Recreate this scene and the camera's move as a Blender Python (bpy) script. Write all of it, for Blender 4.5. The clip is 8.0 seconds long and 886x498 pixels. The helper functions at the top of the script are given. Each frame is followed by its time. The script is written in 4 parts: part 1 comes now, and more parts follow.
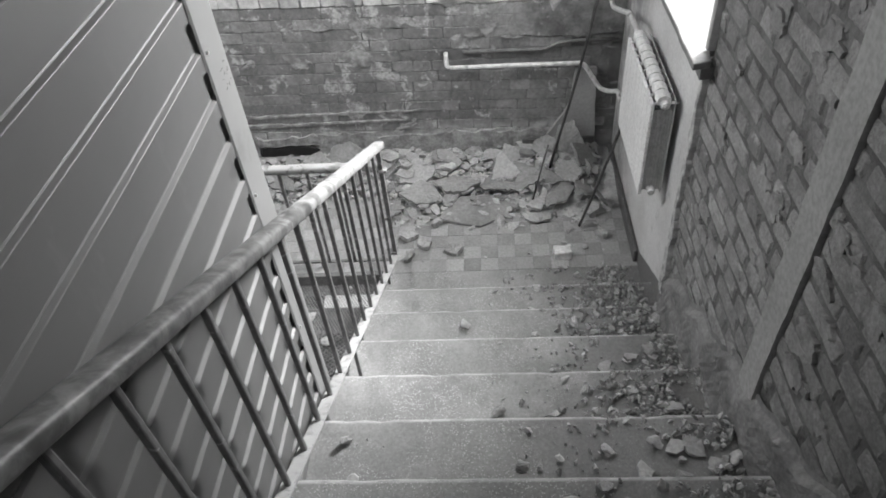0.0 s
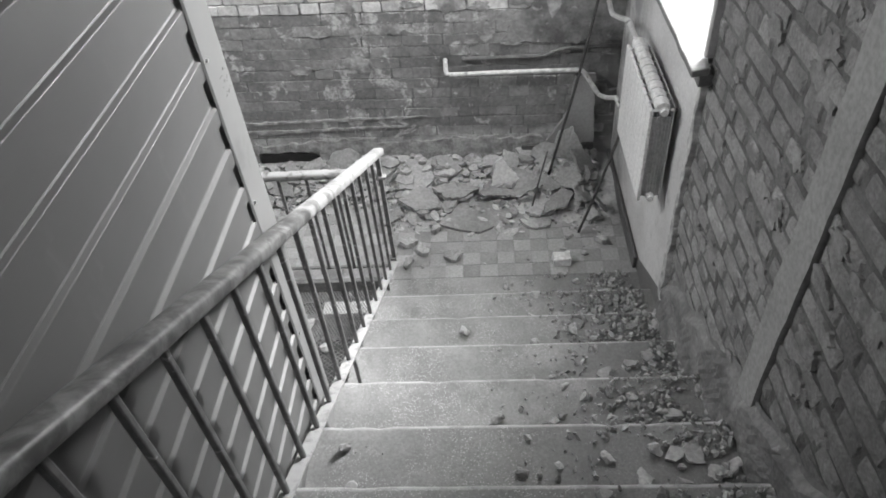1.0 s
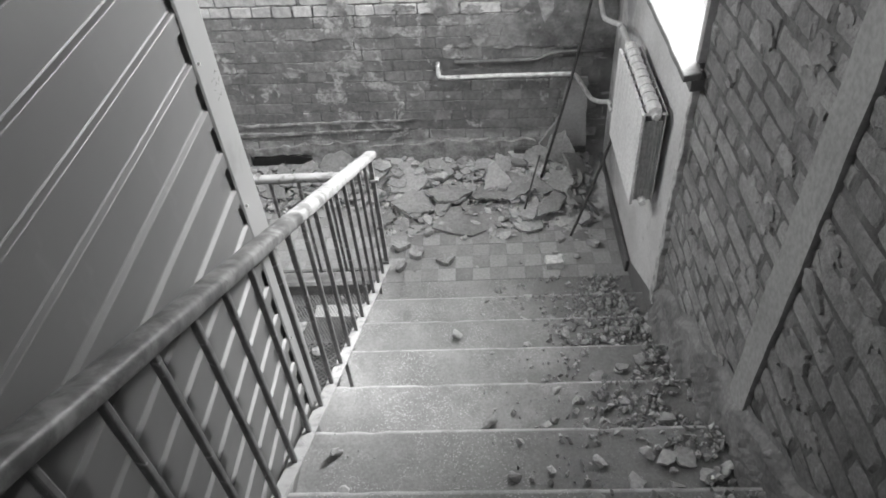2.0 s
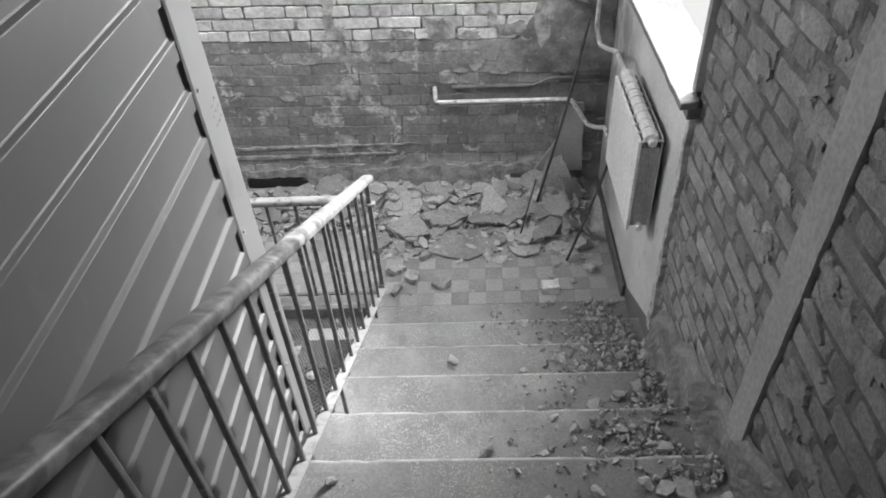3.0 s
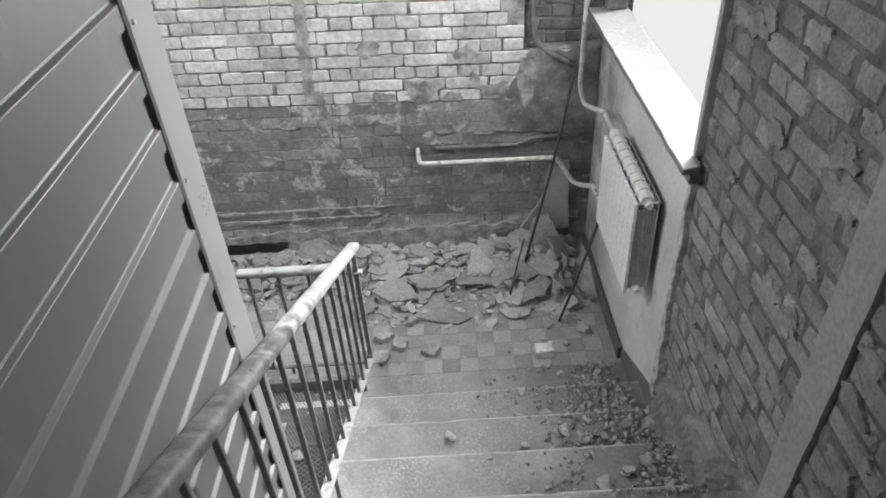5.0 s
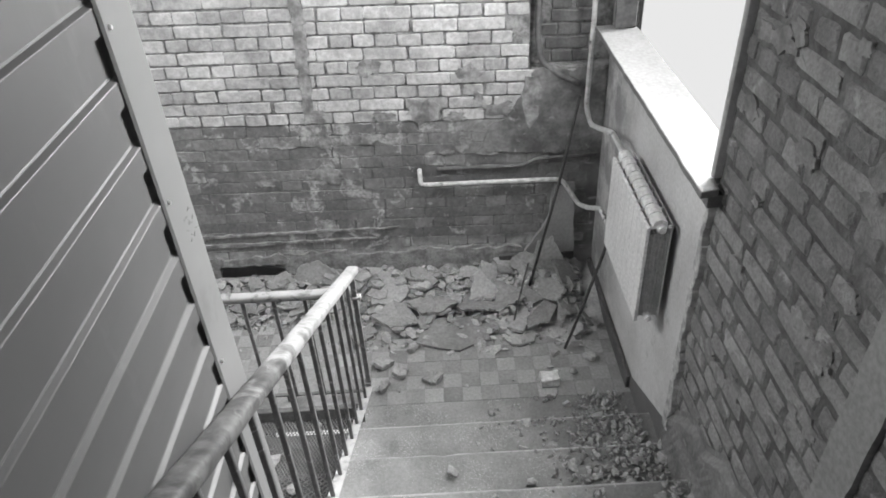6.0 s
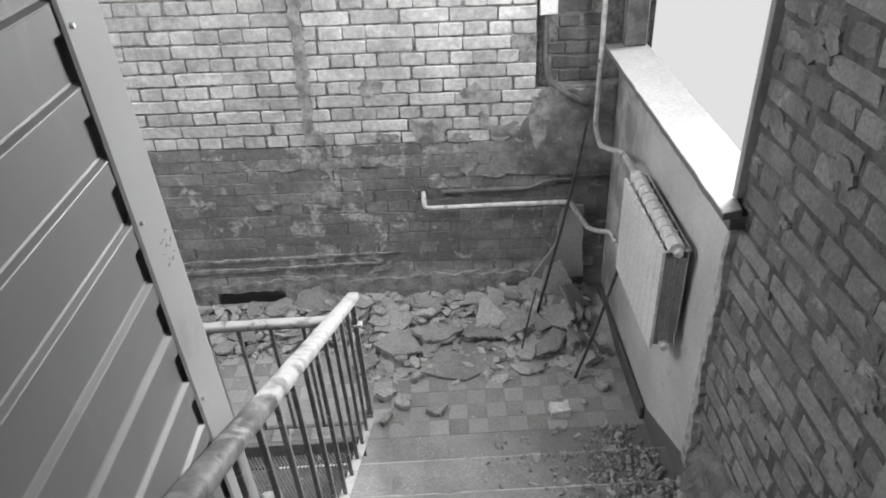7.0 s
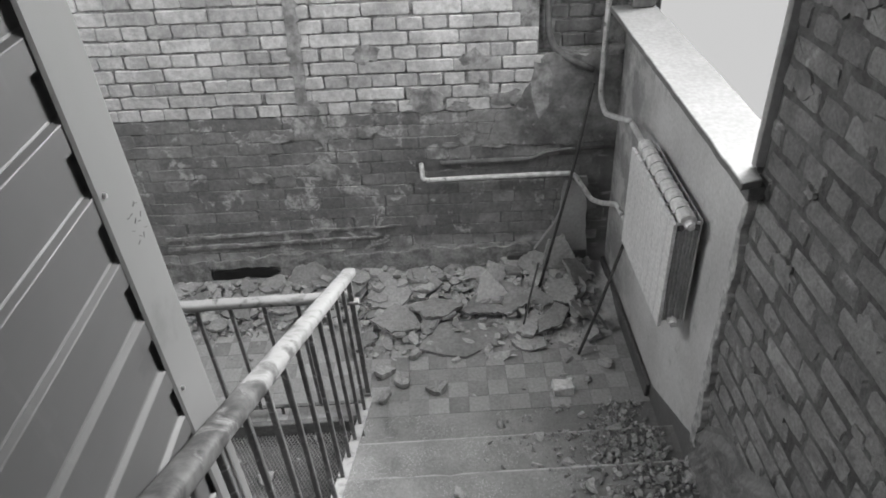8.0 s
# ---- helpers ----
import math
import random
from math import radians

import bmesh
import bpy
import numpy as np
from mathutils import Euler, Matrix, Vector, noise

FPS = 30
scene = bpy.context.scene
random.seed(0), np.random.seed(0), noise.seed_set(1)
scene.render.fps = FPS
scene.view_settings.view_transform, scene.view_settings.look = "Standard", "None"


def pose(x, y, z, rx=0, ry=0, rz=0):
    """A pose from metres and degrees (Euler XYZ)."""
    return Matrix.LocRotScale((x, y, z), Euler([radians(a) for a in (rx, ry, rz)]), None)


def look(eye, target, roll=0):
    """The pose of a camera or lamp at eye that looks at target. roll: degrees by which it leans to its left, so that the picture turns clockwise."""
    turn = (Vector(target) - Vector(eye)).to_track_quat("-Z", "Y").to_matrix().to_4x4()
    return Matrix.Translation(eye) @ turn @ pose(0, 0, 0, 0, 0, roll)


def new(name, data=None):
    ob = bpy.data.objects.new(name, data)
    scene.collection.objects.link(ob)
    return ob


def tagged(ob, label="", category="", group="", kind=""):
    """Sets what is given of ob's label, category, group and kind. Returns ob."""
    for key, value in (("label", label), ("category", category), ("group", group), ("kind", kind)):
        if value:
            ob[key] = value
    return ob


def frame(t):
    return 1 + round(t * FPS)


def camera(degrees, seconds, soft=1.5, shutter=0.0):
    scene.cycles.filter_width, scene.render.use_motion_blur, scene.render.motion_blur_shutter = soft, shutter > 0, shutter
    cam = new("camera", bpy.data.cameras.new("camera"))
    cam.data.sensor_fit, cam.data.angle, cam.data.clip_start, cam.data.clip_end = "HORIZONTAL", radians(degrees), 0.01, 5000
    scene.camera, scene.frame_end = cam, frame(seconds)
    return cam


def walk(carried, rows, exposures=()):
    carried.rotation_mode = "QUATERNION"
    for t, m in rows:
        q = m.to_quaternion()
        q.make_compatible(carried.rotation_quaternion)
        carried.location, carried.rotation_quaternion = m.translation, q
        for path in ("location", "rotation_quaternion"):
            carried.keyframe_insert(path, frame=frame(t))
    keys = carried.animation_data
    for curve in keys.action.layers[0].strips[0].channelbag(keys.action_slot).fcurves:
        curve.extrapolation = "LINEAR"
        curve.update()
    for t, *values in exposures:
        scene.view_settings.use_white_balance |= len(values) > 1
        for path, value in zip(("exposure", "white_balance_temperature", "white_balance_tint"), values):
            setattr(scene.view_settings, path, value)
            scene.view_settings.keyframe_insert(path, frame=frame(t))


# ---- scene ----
cam = camera(65.5, 8.0, 1.8)
PATH = [
    (0, (0.448, 0.549, 2.826), (0.301, 1.985, 1.442), -6.0),
    (0.5, (0.449, 0.55, 2.828), (0.301, 1.995, 1.452), -5.9),
    (1, (0.449, 0.551, 2.829), (0.304, 1.998, 1.457), -5.9),
    (2.5, (0.447, 0.56, 2.83), (0.337, 2.025, 1.474), -4.7),
    (3, (0.438, 0.574, 2.835), (0.334, 2.069, 1.511), -4.3),
    (3.5, (0.42, 0.607, 2.84), (0.328, 2.145, 1.565), -4.7),
    (4, (0.406, 0.63, 2.842), (0.32, 2.179, 1.579), -4.9),
    (4.5, (0.378, 0.687, 2.837), (0.338, 2.262, 1.604), -4.8),
    (5.8, (0.34, 0.803, 2.796), (0.323, 2.401, 1.594), -3.6),
    (6, (0.339, 0.838, 2.77), (0.324, 2.457, 1.597), -3.6),
    (6.5, (0.339, 0.896, 2.725), (0.328, 2.547, 1.596), -3.2),
    (7, (0.339, 0.946, 2.692), (0.314, 2.608, 1.579), -3.9),
    (7.5, (0.341, 1.006, 2.656), (0.306, 2.632, 1.492), -3.5),
    (8, (0.333, 1.05, 2.625), (0.308, 2.667, 1.448), -4.2),
]
walk(cam, [(t, look(eye, target, roll)) for t, eye, target, roll in PATH], [(0.0, 0.06), (4.5, 0.0), (6.0, -0.08), (7.0, -0.18), (7.5, -0.40), (8.0, -0.50)])

# ---- world, sun and lamps ----
world = bpy.data.worlds.new("world")
scene.world = world
world.use_nodes = True
wn = world.node_tree
sky = wn.nodes.new("ShaderNodeTexSky")
sky.sky_type = "NISHITA"
sky.sun_disc = False
sky.sun_elevation = radians(42)
sky.sun_rotation = radians(100)
grey_sky = wn.nodes.new("ShaderNodeRGBToBW")
wn.links.new(sky.outputs[0], grey_sky.inputs[0])
wn.links.new(grey_sky.outputs[0], wn.nodes["Background"].inputs[0])
wn.nodes["Background"].inputs[1].default_value = 0.10


def area_lamp(name, eye, target, width, height, watts):
    data = bpy.data.lights.new(name, "AREA")
    data.shape, data.size, data.size_y, data.energy = "RECTANGLE", width, height, watts
    ob = new(name, data)
    ob.matrix_world = look(eye, target)
    return ob


sun = bpy.data.lights.new("sun", "SUN")
sun.energy, sun.angle = 0.6, radians(12)
new("sun", sun).matrix_world = look((6, 5, 6), (0, 2.6, 0.6))
area_lamp("window_daylight", (3.00, 4.55, 3.65), (-0.20, 1.80, 0.80), 0.90, 0.90, 400)
area_lamp("window_skylight", (1.31, 3.46, 2.62), (0.10, 3.10, 2.30), 1.30, 0.62, 80)
# added fill from the unseen left side of the well; no window is built there
area_lamp("left_fill", (-2.15, 2.90, 3.10), (0.00, 3.10, 0.30), 1.20, 1.40, 105)
# unseen lamp added high over the partition to brighten the brick wall
area_lamp("upper_left_fill", (-1.25, 1.50, 4.72), (1.10, 2.10, 0.90), 1.30, 1.70, 15)
# unseen lamp standing in for light from upstairs, added to brighten the sheet
area_lamp("upper_stair_fill", (0.85, -0.90, 4.60), (-0.22, 1.50, 1.70), 0.90, 0.90, 12)

# ---- materials ----


class Mat:
    """A node material: coordinates in metres, mixes and bumps in short calls."""

    def __init__(self, name, rough=0.8, metal=0.0, spec=0.4):
        self.m = bpy.data.materials.new(name)
        self.m.use_nodes = True
        self.t = self.m.node_tree
        self.b = self.t.nodes["Principled BSDF"]
        self.b.inputs["Roughness"].default_value = rough
        self.b.inputs["Metallic"].default_value = metal
        self.b.inputs["Specular IOR Level"].default_value = spec
        geo = self.t.nodes.new("ShaderNodeNewGeometry")
        self.pos = geo.outputs["Position"]
        self.island = geo.outputs["Random Per Island"]
        self.obj = self.t.nodes.new("ShaderNodeObjectInfo").outputs["Random"]
        self.local = self.t.nodes.new("ShaderNodeTexCoord").outputs["Object"]

    def val(self, v, socket):
        if isinstance(v, (int, float)):
            socket.default_value = v
        else:
            self.t.links.new(v, socket)

    def math(self, op, a, b=0.0, clamp=False):
        n = self.t.nodes.new("ShaderNodeMath")
        n.operation, n.use_clamp = op, clamp
        self.val(a, n.inputs[0])
        self.val(b, n.inputs[1])
        return n.outputs[0]

    def noise(self, scale, detail=4.0, rough=0.55, coords=None, warp=0.0, stretch=None):
        n = self.t.nodes.new("ShaderNodeTexNoise")
        n.inputs["Scale"].default_value, n.inputs["Detail"].default_value = scale, detail
        n.inputs["Roughness"].default_value, n.inputs["Distortion"].default_value = rough, warp
        c = coords or self.pos
        if stretch:
            k = self.t.nodes.new("ShaderNodeMapping")
            k.inputs["Scale"].default_value = stretch
            self.t.links.new(c, k.inputs[0])
            c = k.outputs[0]
        self.t.links.new(c, n.inputs["Vector"])
        return n.outputs["Fac"]

    def cells(self, scale, feature="F1", coords=None):
        n = self.t.nodes.new("ShaderNodeTexVoronoi")
        n.feature = feature
        n.inputs["Scale"].default_value = scale
        self.t.links.new(coords or self.pos, n.inputs["Vector"])
        return n

    def ramp(self, fac, a, b, va=0.0, vb=1.0):
        n = self.t.nodes.new("ShaderNodeMapRange")
        n.interpolation_type = "SMOOTHSTEP"
        self.val(fac, n.inputs[0])
        for i, v in enumerate((a, b, va, vb)):
            n.inputs[i + 1].default_value = v
        return n.outputs[0]

    def mix(self, fac, a, b):
        n = self.t.nodes.new("ShaderNodeMix")
        n.data_type = "FLOAT"
        self.val(fac, n.inputs[0])
        self.val(a, n.inputs[2])
        self.val(b, n.inputs[3])
        return n.outputs[0]

    def axis(self, i, coords=None):
        n = self.t.nodes.new("ShaderNodeSeparateXYZ")
        self.t.links.new(coords or self.pos, n.inputs[0])
        return n.outputs[i]

    def colour(self, v):
        if isinstance(v, (int, float)):
            self.b.inputs["Base Color"].default_value = (v, v, v, 1)
        else:
            n = self.t.nodes.new("ShaderNodeCombineColor")
            for i in range(3):
                self.t.links.new(v, n.inputs[i])
            self.t.links.new(n.outputs[0], self.b.inputs["Base Color"])
        return self

    def bump(self, height, strength=0.5, distance=0.01):
        n = self.t.nodes.new("ShaderNodeBump")
        n.inputs["Strength"].default_value, n.inputs["Distance"].default_value = strength, distance
        self.t.links.new(height, n.inputs["Height"])
        old = self.b.inputs["Normal"].links
        if old:
            self.t.links.new(old[0].from_socket, n.inputs["Normal"])
        self.t.links.new(n.outputs[0], self.b.inputs["Normal"])
        return self

    def rough(self, v):
        self.val(v, self.b.inputs["Roughness"])
        return self


def grainy(name, low, high, scale=6.0, rough=0.85, bump=0.5, depth=0.004, spots=0.0, own=0.0, metal=0.0, fine=60.0):
    """A stained, grainy grey surface: two scales of variation and a fine relief."""
    k = Mat(name, rough, metal)
    c = k.mix(k.ramp(k.noise(scale, 5), 0.3, 0.7), low, high)
    c = k.math("MULTIPLY", c, k.ramp(k.noise(fine, 3), 0.25, 0.75, 0.82, 1.15))
    if own:
        c = k.math("MULTIPLY", c, k.ramp(k.obj, 0, 1, 1 - own, 1 + own))
    if spots:
        c = k.mix(k.ramp(k.noise(scale * 3, 6, 0.7), 0.60, 0.68, 0, spots), c, 0.6)
    k.colour(c)
    k.bump(k.noise(fine, 5, 0.7), bump, depth)
    return k.m


def wall_paint_material():
    """Limewash above, dark oil paint below a line, flaked to pale plaster in patches."""
    k = Mat("painted_brick_wall", 0.85)
    z = k.axis(2)
    x = k.axis(0)
    wob = k.math("MULTIPLY", k.math("SUBTRACT", k.noise(9, 4), 0.5), 0.05)
    big = k.math("MULTIPLY", k.math("SUBTRACT", k.noise(2.3, 3), 0.5), 0.10)
    right = k.ramp(x, -0.55, 0.1, 0.0, 1.0)
    line = k.math("ADD", k.math("SUBTRACT", 1.113, k.math("MULTIPLY", x, 0.032)), k.math("ADD", k.math("MULTIPLY", wob, 0.7), k.math("MULTIPLY", big, right)))
    dark_part = k.math("LESS_THAN", z, line)
    limewash = k.mix(k.ramp(k.noise(5, 5), 0.3, 0.72), 0.38, 0.56)
    limewash = k.math("MULTIPLY", limewash, k.ramp(k.obj, 0, 1, 0.80, 1.12))
    limewash = k.math("MULTIPLY", limewash, k.ramp(k.noise(40, 4, 0.7), 0.3, 0.7, 0.80, 1.1))
    oil = k.mix(k.ramp(k.noise(7, 5), 0.3, 0.7), 0.15, 0.215)
    oil = k.math("MULTIPLY", oil, k.ramp(k.noise(45, 4, 0.7), 0.25, 0.75, 0.78, 1.25))
    oil = k.math("MULTIPLY", oil, k.ramp(k.obj, 0, 1, 0.85, 1.2))
    near_seam = k.ramp(k.math("ABSOLUTE", k.math("ADD", x, 0.28)), 0.34, 0.05, 0.0, 0.075)
    near_top = k.ramp(k.math("ABSOLUTE", k.math("SUBTRACT", z, 1.08)), 0.16, 0.04, 0.0, 0.05)
    flake = k.ramp(k.math("ADD", k.noise(5.5, 6, 0.62, warp=0.6), k.math("ADD", near_seam, near_top)), 0.575, 0.605)
    oil = k.mix(flake, oil, k.mix(k.ramp(k.noise(22, 5, 0.7), 0.35, 0.65), 0.17, 0.46))
    thin = k.ramp(k.noise(16, 6, 0.7, stretch=(1, 1, 2.2)), 0.63, 0.68, 0, 0.8)
    oil = k.mix(thin, oil, 0.40)
    foot = k.ramp(k.math("ADD", z, k.math("MULTIPLY", big, 1.6)), 0.31, 0.22)
    oil = k.mix(foot, oil, k.mix(k.ramp(k.noise(14, 6, 0.7), 0.35, 0.7), 0.24, 0.46))
    k.colour(k.mix(dark_part, limewash, oil))
    k.rough(k.mix(dark_part, 0.9, k.mix(flake, 0.5, 0.9)))
    k.bump(k.noise(14, 5, 0.6), 0.6, 0.016)
    k.bump(k.noise(55, 5, 0.7), 0.6, 0.006)
    return k.m


def mortar_material():
    k = Mat("old_mortar", 0.95)
    z = k.axis(2)
    up = k.mix(k.ramp(k.noise(13, 6, 0.75), 0.34, 0.62), 0.11, 0.36)
    low = k.mix(k.ramp(k.noise(8, 5), 0.3, 0.7), 0.11, 0.20)
    pale = k.ramp(k.noise(6, 5, 0.6, stretch=(0.8, 0.8, 3)), 0.56, 0.64, 0, 0.8)
    low = k.mix(pale, low, 0.38)
    foot = k.ramp(k.math("ADD", z, k.math("MULTIPLY", k.math("SUBTRACT", k.noise(3, 4), 0.5), 0.16)), 0.25, 0.15)
    low = k.mix(foot, low, k.mix(k.noise(25, 5, 0.7), 0.18, 0.40))
    k.colour(k.mix(k.math("LESS_THAN", k.math("ADD", z, k.math("MULTIPLY", k.axis(0), 0.032)), 1.11), up, low))
    k.bump(k.noise(45, 6, 0.75), 0.9, 0.012)
    return k.m


def bare_brick_material():
    """Worn silicate brick: pale faces, chipped and smeared with mortar."""
    k = Mat("worn_silicate_brick", 0.9)
    c = k.mix(k.ramp(k.noise(9, 5), 0.28, 0.72), 0.19, 0.28)
    c = k.math("MULTIPLY", c, k.ramp(k.obj, 0, 1, 0.80, 1.14))
    c = k.math("MULTIPLY", c, k.ramp(k.noise(85, 4, 0.7), 0.3, 0.7, 0.78, 1.14))
    c = k.mix(k.ramp(k.noise(6, 6, 0.65, warp=0.5), 0.60, 0.68, 0, 0.7), c, 0.42)
    c = k.mix(k.ramp(k.noise(13, 6, 0.72), 0.56, 0.64, 0, 0.7), c, 0.15)
    k.colour(c)
    k.bump(k.noise(24, 6, 0.7), 0.9, 0.018)
    k.bump(k.noise(110, 5, 0.75), 0.7, 0.005)
    return k.m


def terrazzo_material():
    k = Mat("worn_terrazzo", 0.72)
    base = k.mix(k.ramp(k.noise(3.5, 5), 0.3, 0.7), 0.19, 0.28)
    chips = k.cells(210)
    sep = k.t.nodes.new("ShaderNodeSeparateColor")
    k.t.links.new(chips.outputs["Color"], sep.inputs[0])
    chip = k.math("MULTIPLY", k.ramp(sep.outputs[0], 0.70, 0.78), k.ramp(chips.outputs["Distance"], 0.5, 0.35))
    worn = k.ramp(k.noise(4.2, 5, 0.6), 0.42, 0.58)
    c = k.mix(k.math("MULTIPLY", chip, worn), base, 0.47)
    dirt = k.ramp(k.noise(9, 6, 0.7), 0.50, 0.70, 0, 0.5)
    c = k.mix(dirt, c, 0.17)
    dust = k.ramp(k.math("ADD", k.axis(0), k.math("MULTIPLY", k.math("SUBTRACT", k.noise(5, 5, 0.6), 0.5), 0.9)), 0.48, 0.80, 0.0, 0.75)
    c = k.mix(dust, c, k.mix(k.noise(30, 5, 0.7), 0.11, 0.20))
    c = k.math("MULTIPLY", c, k.ramp(k.noise(90, 4, 0.7), 0.3, 0.7, 0.84, 1.12))
    # paler line along each nosing: wear, plus painted-in light on the rounded edge
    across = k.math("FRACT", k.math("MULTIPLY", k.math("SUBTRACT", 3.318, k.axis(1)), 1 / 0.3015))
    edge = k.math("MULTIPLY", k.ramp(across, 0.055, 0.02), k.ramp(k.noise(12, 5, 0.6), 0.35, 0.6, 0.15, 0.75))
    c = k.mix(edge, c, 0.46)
    k.colour(c)
    k.bump(k.noise(60, 6, 0.75), 0.4, 0.004)
    k.bump(k.noise(7, 3), 0.25, 0.012)
    return k.m


def tile_material():
    """Cement floor tiles in two tones, under a coat of plaster dust."""
    k = Mat("dusty_floor_tile", 0.75)
    x, y = k.axis(0), k.axis(1)
    sx = k.math("FLOOR", k.math("MULTIPLY", k.math("ADD", x, 4.028), 10.0))
    sy = k.math("FLOOR", k.math("MULTIPLY", k.math("ADD", y, 0.006), 10.0))
    odd = k.math("MODULO", k.math("ADD", sx, sy), 2.0)
    c = k.mix(odd, 0.20, 0.30)
    c = k.math("MULTIPLY", c, k.ramp(k.obj, 0, 1, 0.85, 1.15))
    dust = k.ramp(k.noise(3.2, 6, 0.65), 0.36, 0.64, 0.12, 0.72)
    c = k.mix(dust, c, k.mix(k.noise(20, 5, 0.7), 0.22, 0.32))
    c = k.math("MULTIPLY", c, k.ramp(k.noise(70, 4, 0.7), 0.3, 0.7, 0.82, 1.12))
    k.colour(c)
    k.bump(k.noise(50, 5, 0.7), 0.4, 0.004)
    return k.m


def sheet_material(name, base=0.34):
    k = Mat(name, 0.32, 0.0, 0.5)
    c = k.mix(k.ramp(k.noise(1.4, 4), 0.3, 0.7), base * 0.9, base * 1.08)
    streak = k.ramp(k.noise(6, 5, 0.7, stretch=(1, 1, 0.25)), 0.58, 0.74, 0, 0.30)
    c = k.mix(streak, c, base * 1.7)
    grime = k.ramp(k.noise(4, 6, 0.65), 0.62, 0.75, 0, 0.4)
    c = k.mix(grime, c, base * 0.5)
    k.colour(c)
    k.rough(k.mix(k.noise(9, 5), 0.42, 0.58))
    k.bump(k.noise(3, 2), 0.10, 0.02)
    return k.m


def spattered_material(name, dark, pale, amount, scale=14.0, rough=0.45, along=False):
    """Oil paint with smears of plaster over it."""
    k = Mat(name, rough)
    c = k.math("MULTIPLY", dark, k.ramp(k.noise(30, 4), 0.3, 0.7, 0.8, 1.25))
    n = k.noise(scale, 6, 0.62, warp=0.9)
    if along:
        # plaster smears fade up the flight, painting in the shade over the near handrail
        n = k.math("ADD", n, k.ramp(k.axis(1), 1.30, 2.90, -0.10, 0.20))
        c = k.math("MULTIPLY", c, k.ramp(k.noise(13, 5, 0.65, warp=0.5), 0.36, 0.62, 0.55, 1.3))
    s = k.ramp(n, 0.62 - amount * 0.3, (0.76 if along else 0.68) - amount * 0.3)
    k.colour(k.mix(s, c, k.mix(k.noise(45, 4), pale * 0.75, pale)))
    k.rough(k.mix(s, rough, 0.9))
    k.bump(s, 0.5, 0.002)
    return k.m


def plaster_material(name, low, high, lower_paint=False):
    """Old wall paint on plaster: stains, dents, and a dark skirting painted along the floor and up the stair."""
    k = Mat(name, 0.7)
    c = k.mix(k.ramp(k.noise(2.6, 5), 0.32, 0.68), low, high)
    c = k.mix(k.ramp(k.noise(9, 6, 0.7, stretch=(1, 1, 0.5)), 0.58, 0.72, 0, 0.55), c, low * 0.45)
    if lower_paint:
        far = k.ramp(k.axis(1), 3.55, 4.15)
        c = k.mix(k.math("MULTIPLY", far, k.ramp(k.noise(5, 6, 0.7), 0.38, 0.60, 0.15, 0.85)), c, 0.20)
        y, z = k.axis(1), k.axis(2)
        rise = k.math("MULTIPLY", k.math("MAXIMUM", k.math("SUBTRACT", 3.30, y), 0.0), 0.49)
        edge = k.math("ADD", k.math("ADD", rise, 0.098), k.math("MULTIPLY", k.math("SUBTRACT", k.noise(12, 3), 0.5), 0.012))
        c = k.mix(k.math("LESS_THAN", z, edge), c, k.mix(k.noise(10, 5), 0.11, 0.17))
    c = k.math("MULTIPLY", c, k.ramp(k.noise(60, 4, 0.7), 0.3, 0.7, 0.88, 1.08))
    k.colour(c)
    k.bump(k.noise(16, 5, 0.6), 0.35, 0.008)
    k.bump(k.noise(90, 5, 0.7), 0.3, 0.002)
    return k.m


M_WALL = wall_paint_material()
M_MORTAR = mortar_material()
M_BRICK = bare_brick_material()
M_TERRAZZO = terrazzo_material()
M_TILE = tile_material()
M_SHEET = sheet_material("painted_profiled_sheet", 0.125)
M_TRIM = sheet_material("painted_corner_trim", 0.23)
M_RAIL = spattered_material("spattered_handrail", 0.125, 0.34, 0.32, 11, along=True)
M_BAR = spattered_material("dark_painted_steel", 0.13, 0.4, 0.05, 30, 0.34)
M_FLATBAR = spattered_material("plaster_dusted_steel", 0.26, 0.40, 0.62, 16, 0.7)
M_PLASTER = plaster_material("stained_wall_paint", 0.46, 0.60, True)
M_PATCH = plaster_material("remaining_plaster", 0.28, 0.38)
M_CEMENT = grainy("rough_cement_render", 0.12, 0.22, 7, 0.95, 0.7, 0.006, 0.25)
# bricks in the recess coloured dark to paint in its shade
M_RECESS_SHADE = grainy("shaded_recess_brick", 0.11, 0.20, 8, 0.9, 0.8, 0.008)
M_STAINED = grainy("stained_dark_plaster", 0.10, 0.27, 7, 0.8, 0.8, 0.010, 0.35)
M_PALE = grainy("pale_plaster_smear", 0.26, 0.50, 16, 0.9, 0.9, 0.008)
M_SMEAR = grainy("old_plaster_smear", 0.15, 0.38, 14, 0.9, 0.9, 0.008, 0.15)
M_FOOT = grainy("crumbled_wall_plaster", 0.20, 0.40, 18, 0.95, 1.0, 0.014, 0.2)
M_DABS = grainy("grey_mortar_dabs", 0.16, 0.29, 10, 0.95, 1.0, 0.012, 0.2)
M_STRIP = grainy("smooth_plaster_strip", 0.21, 0.27, 3, 0.8, 0.25, 0.003, 0.06)
M_CHUNK = grainy("plaster_rubble", 0.26, 0.40, 9, 0.95, 0.7, 0.006, 0.12, 0.16)
M_SLAB = grainy("broken_plaster_slab", 0.22, 0.34, 4, 0.9, 0.5, 0.005, 0.10, 0.22)
M_PALESLAB = grainy("pale_plaster_slab", 0.34, 0.44, 5, 0.9, 0.5, 0.005, 0.08)
M_WHITE = grainy("white_enamel", 0.66, 0.76, 3, 0.35, 0.1, 0.001)
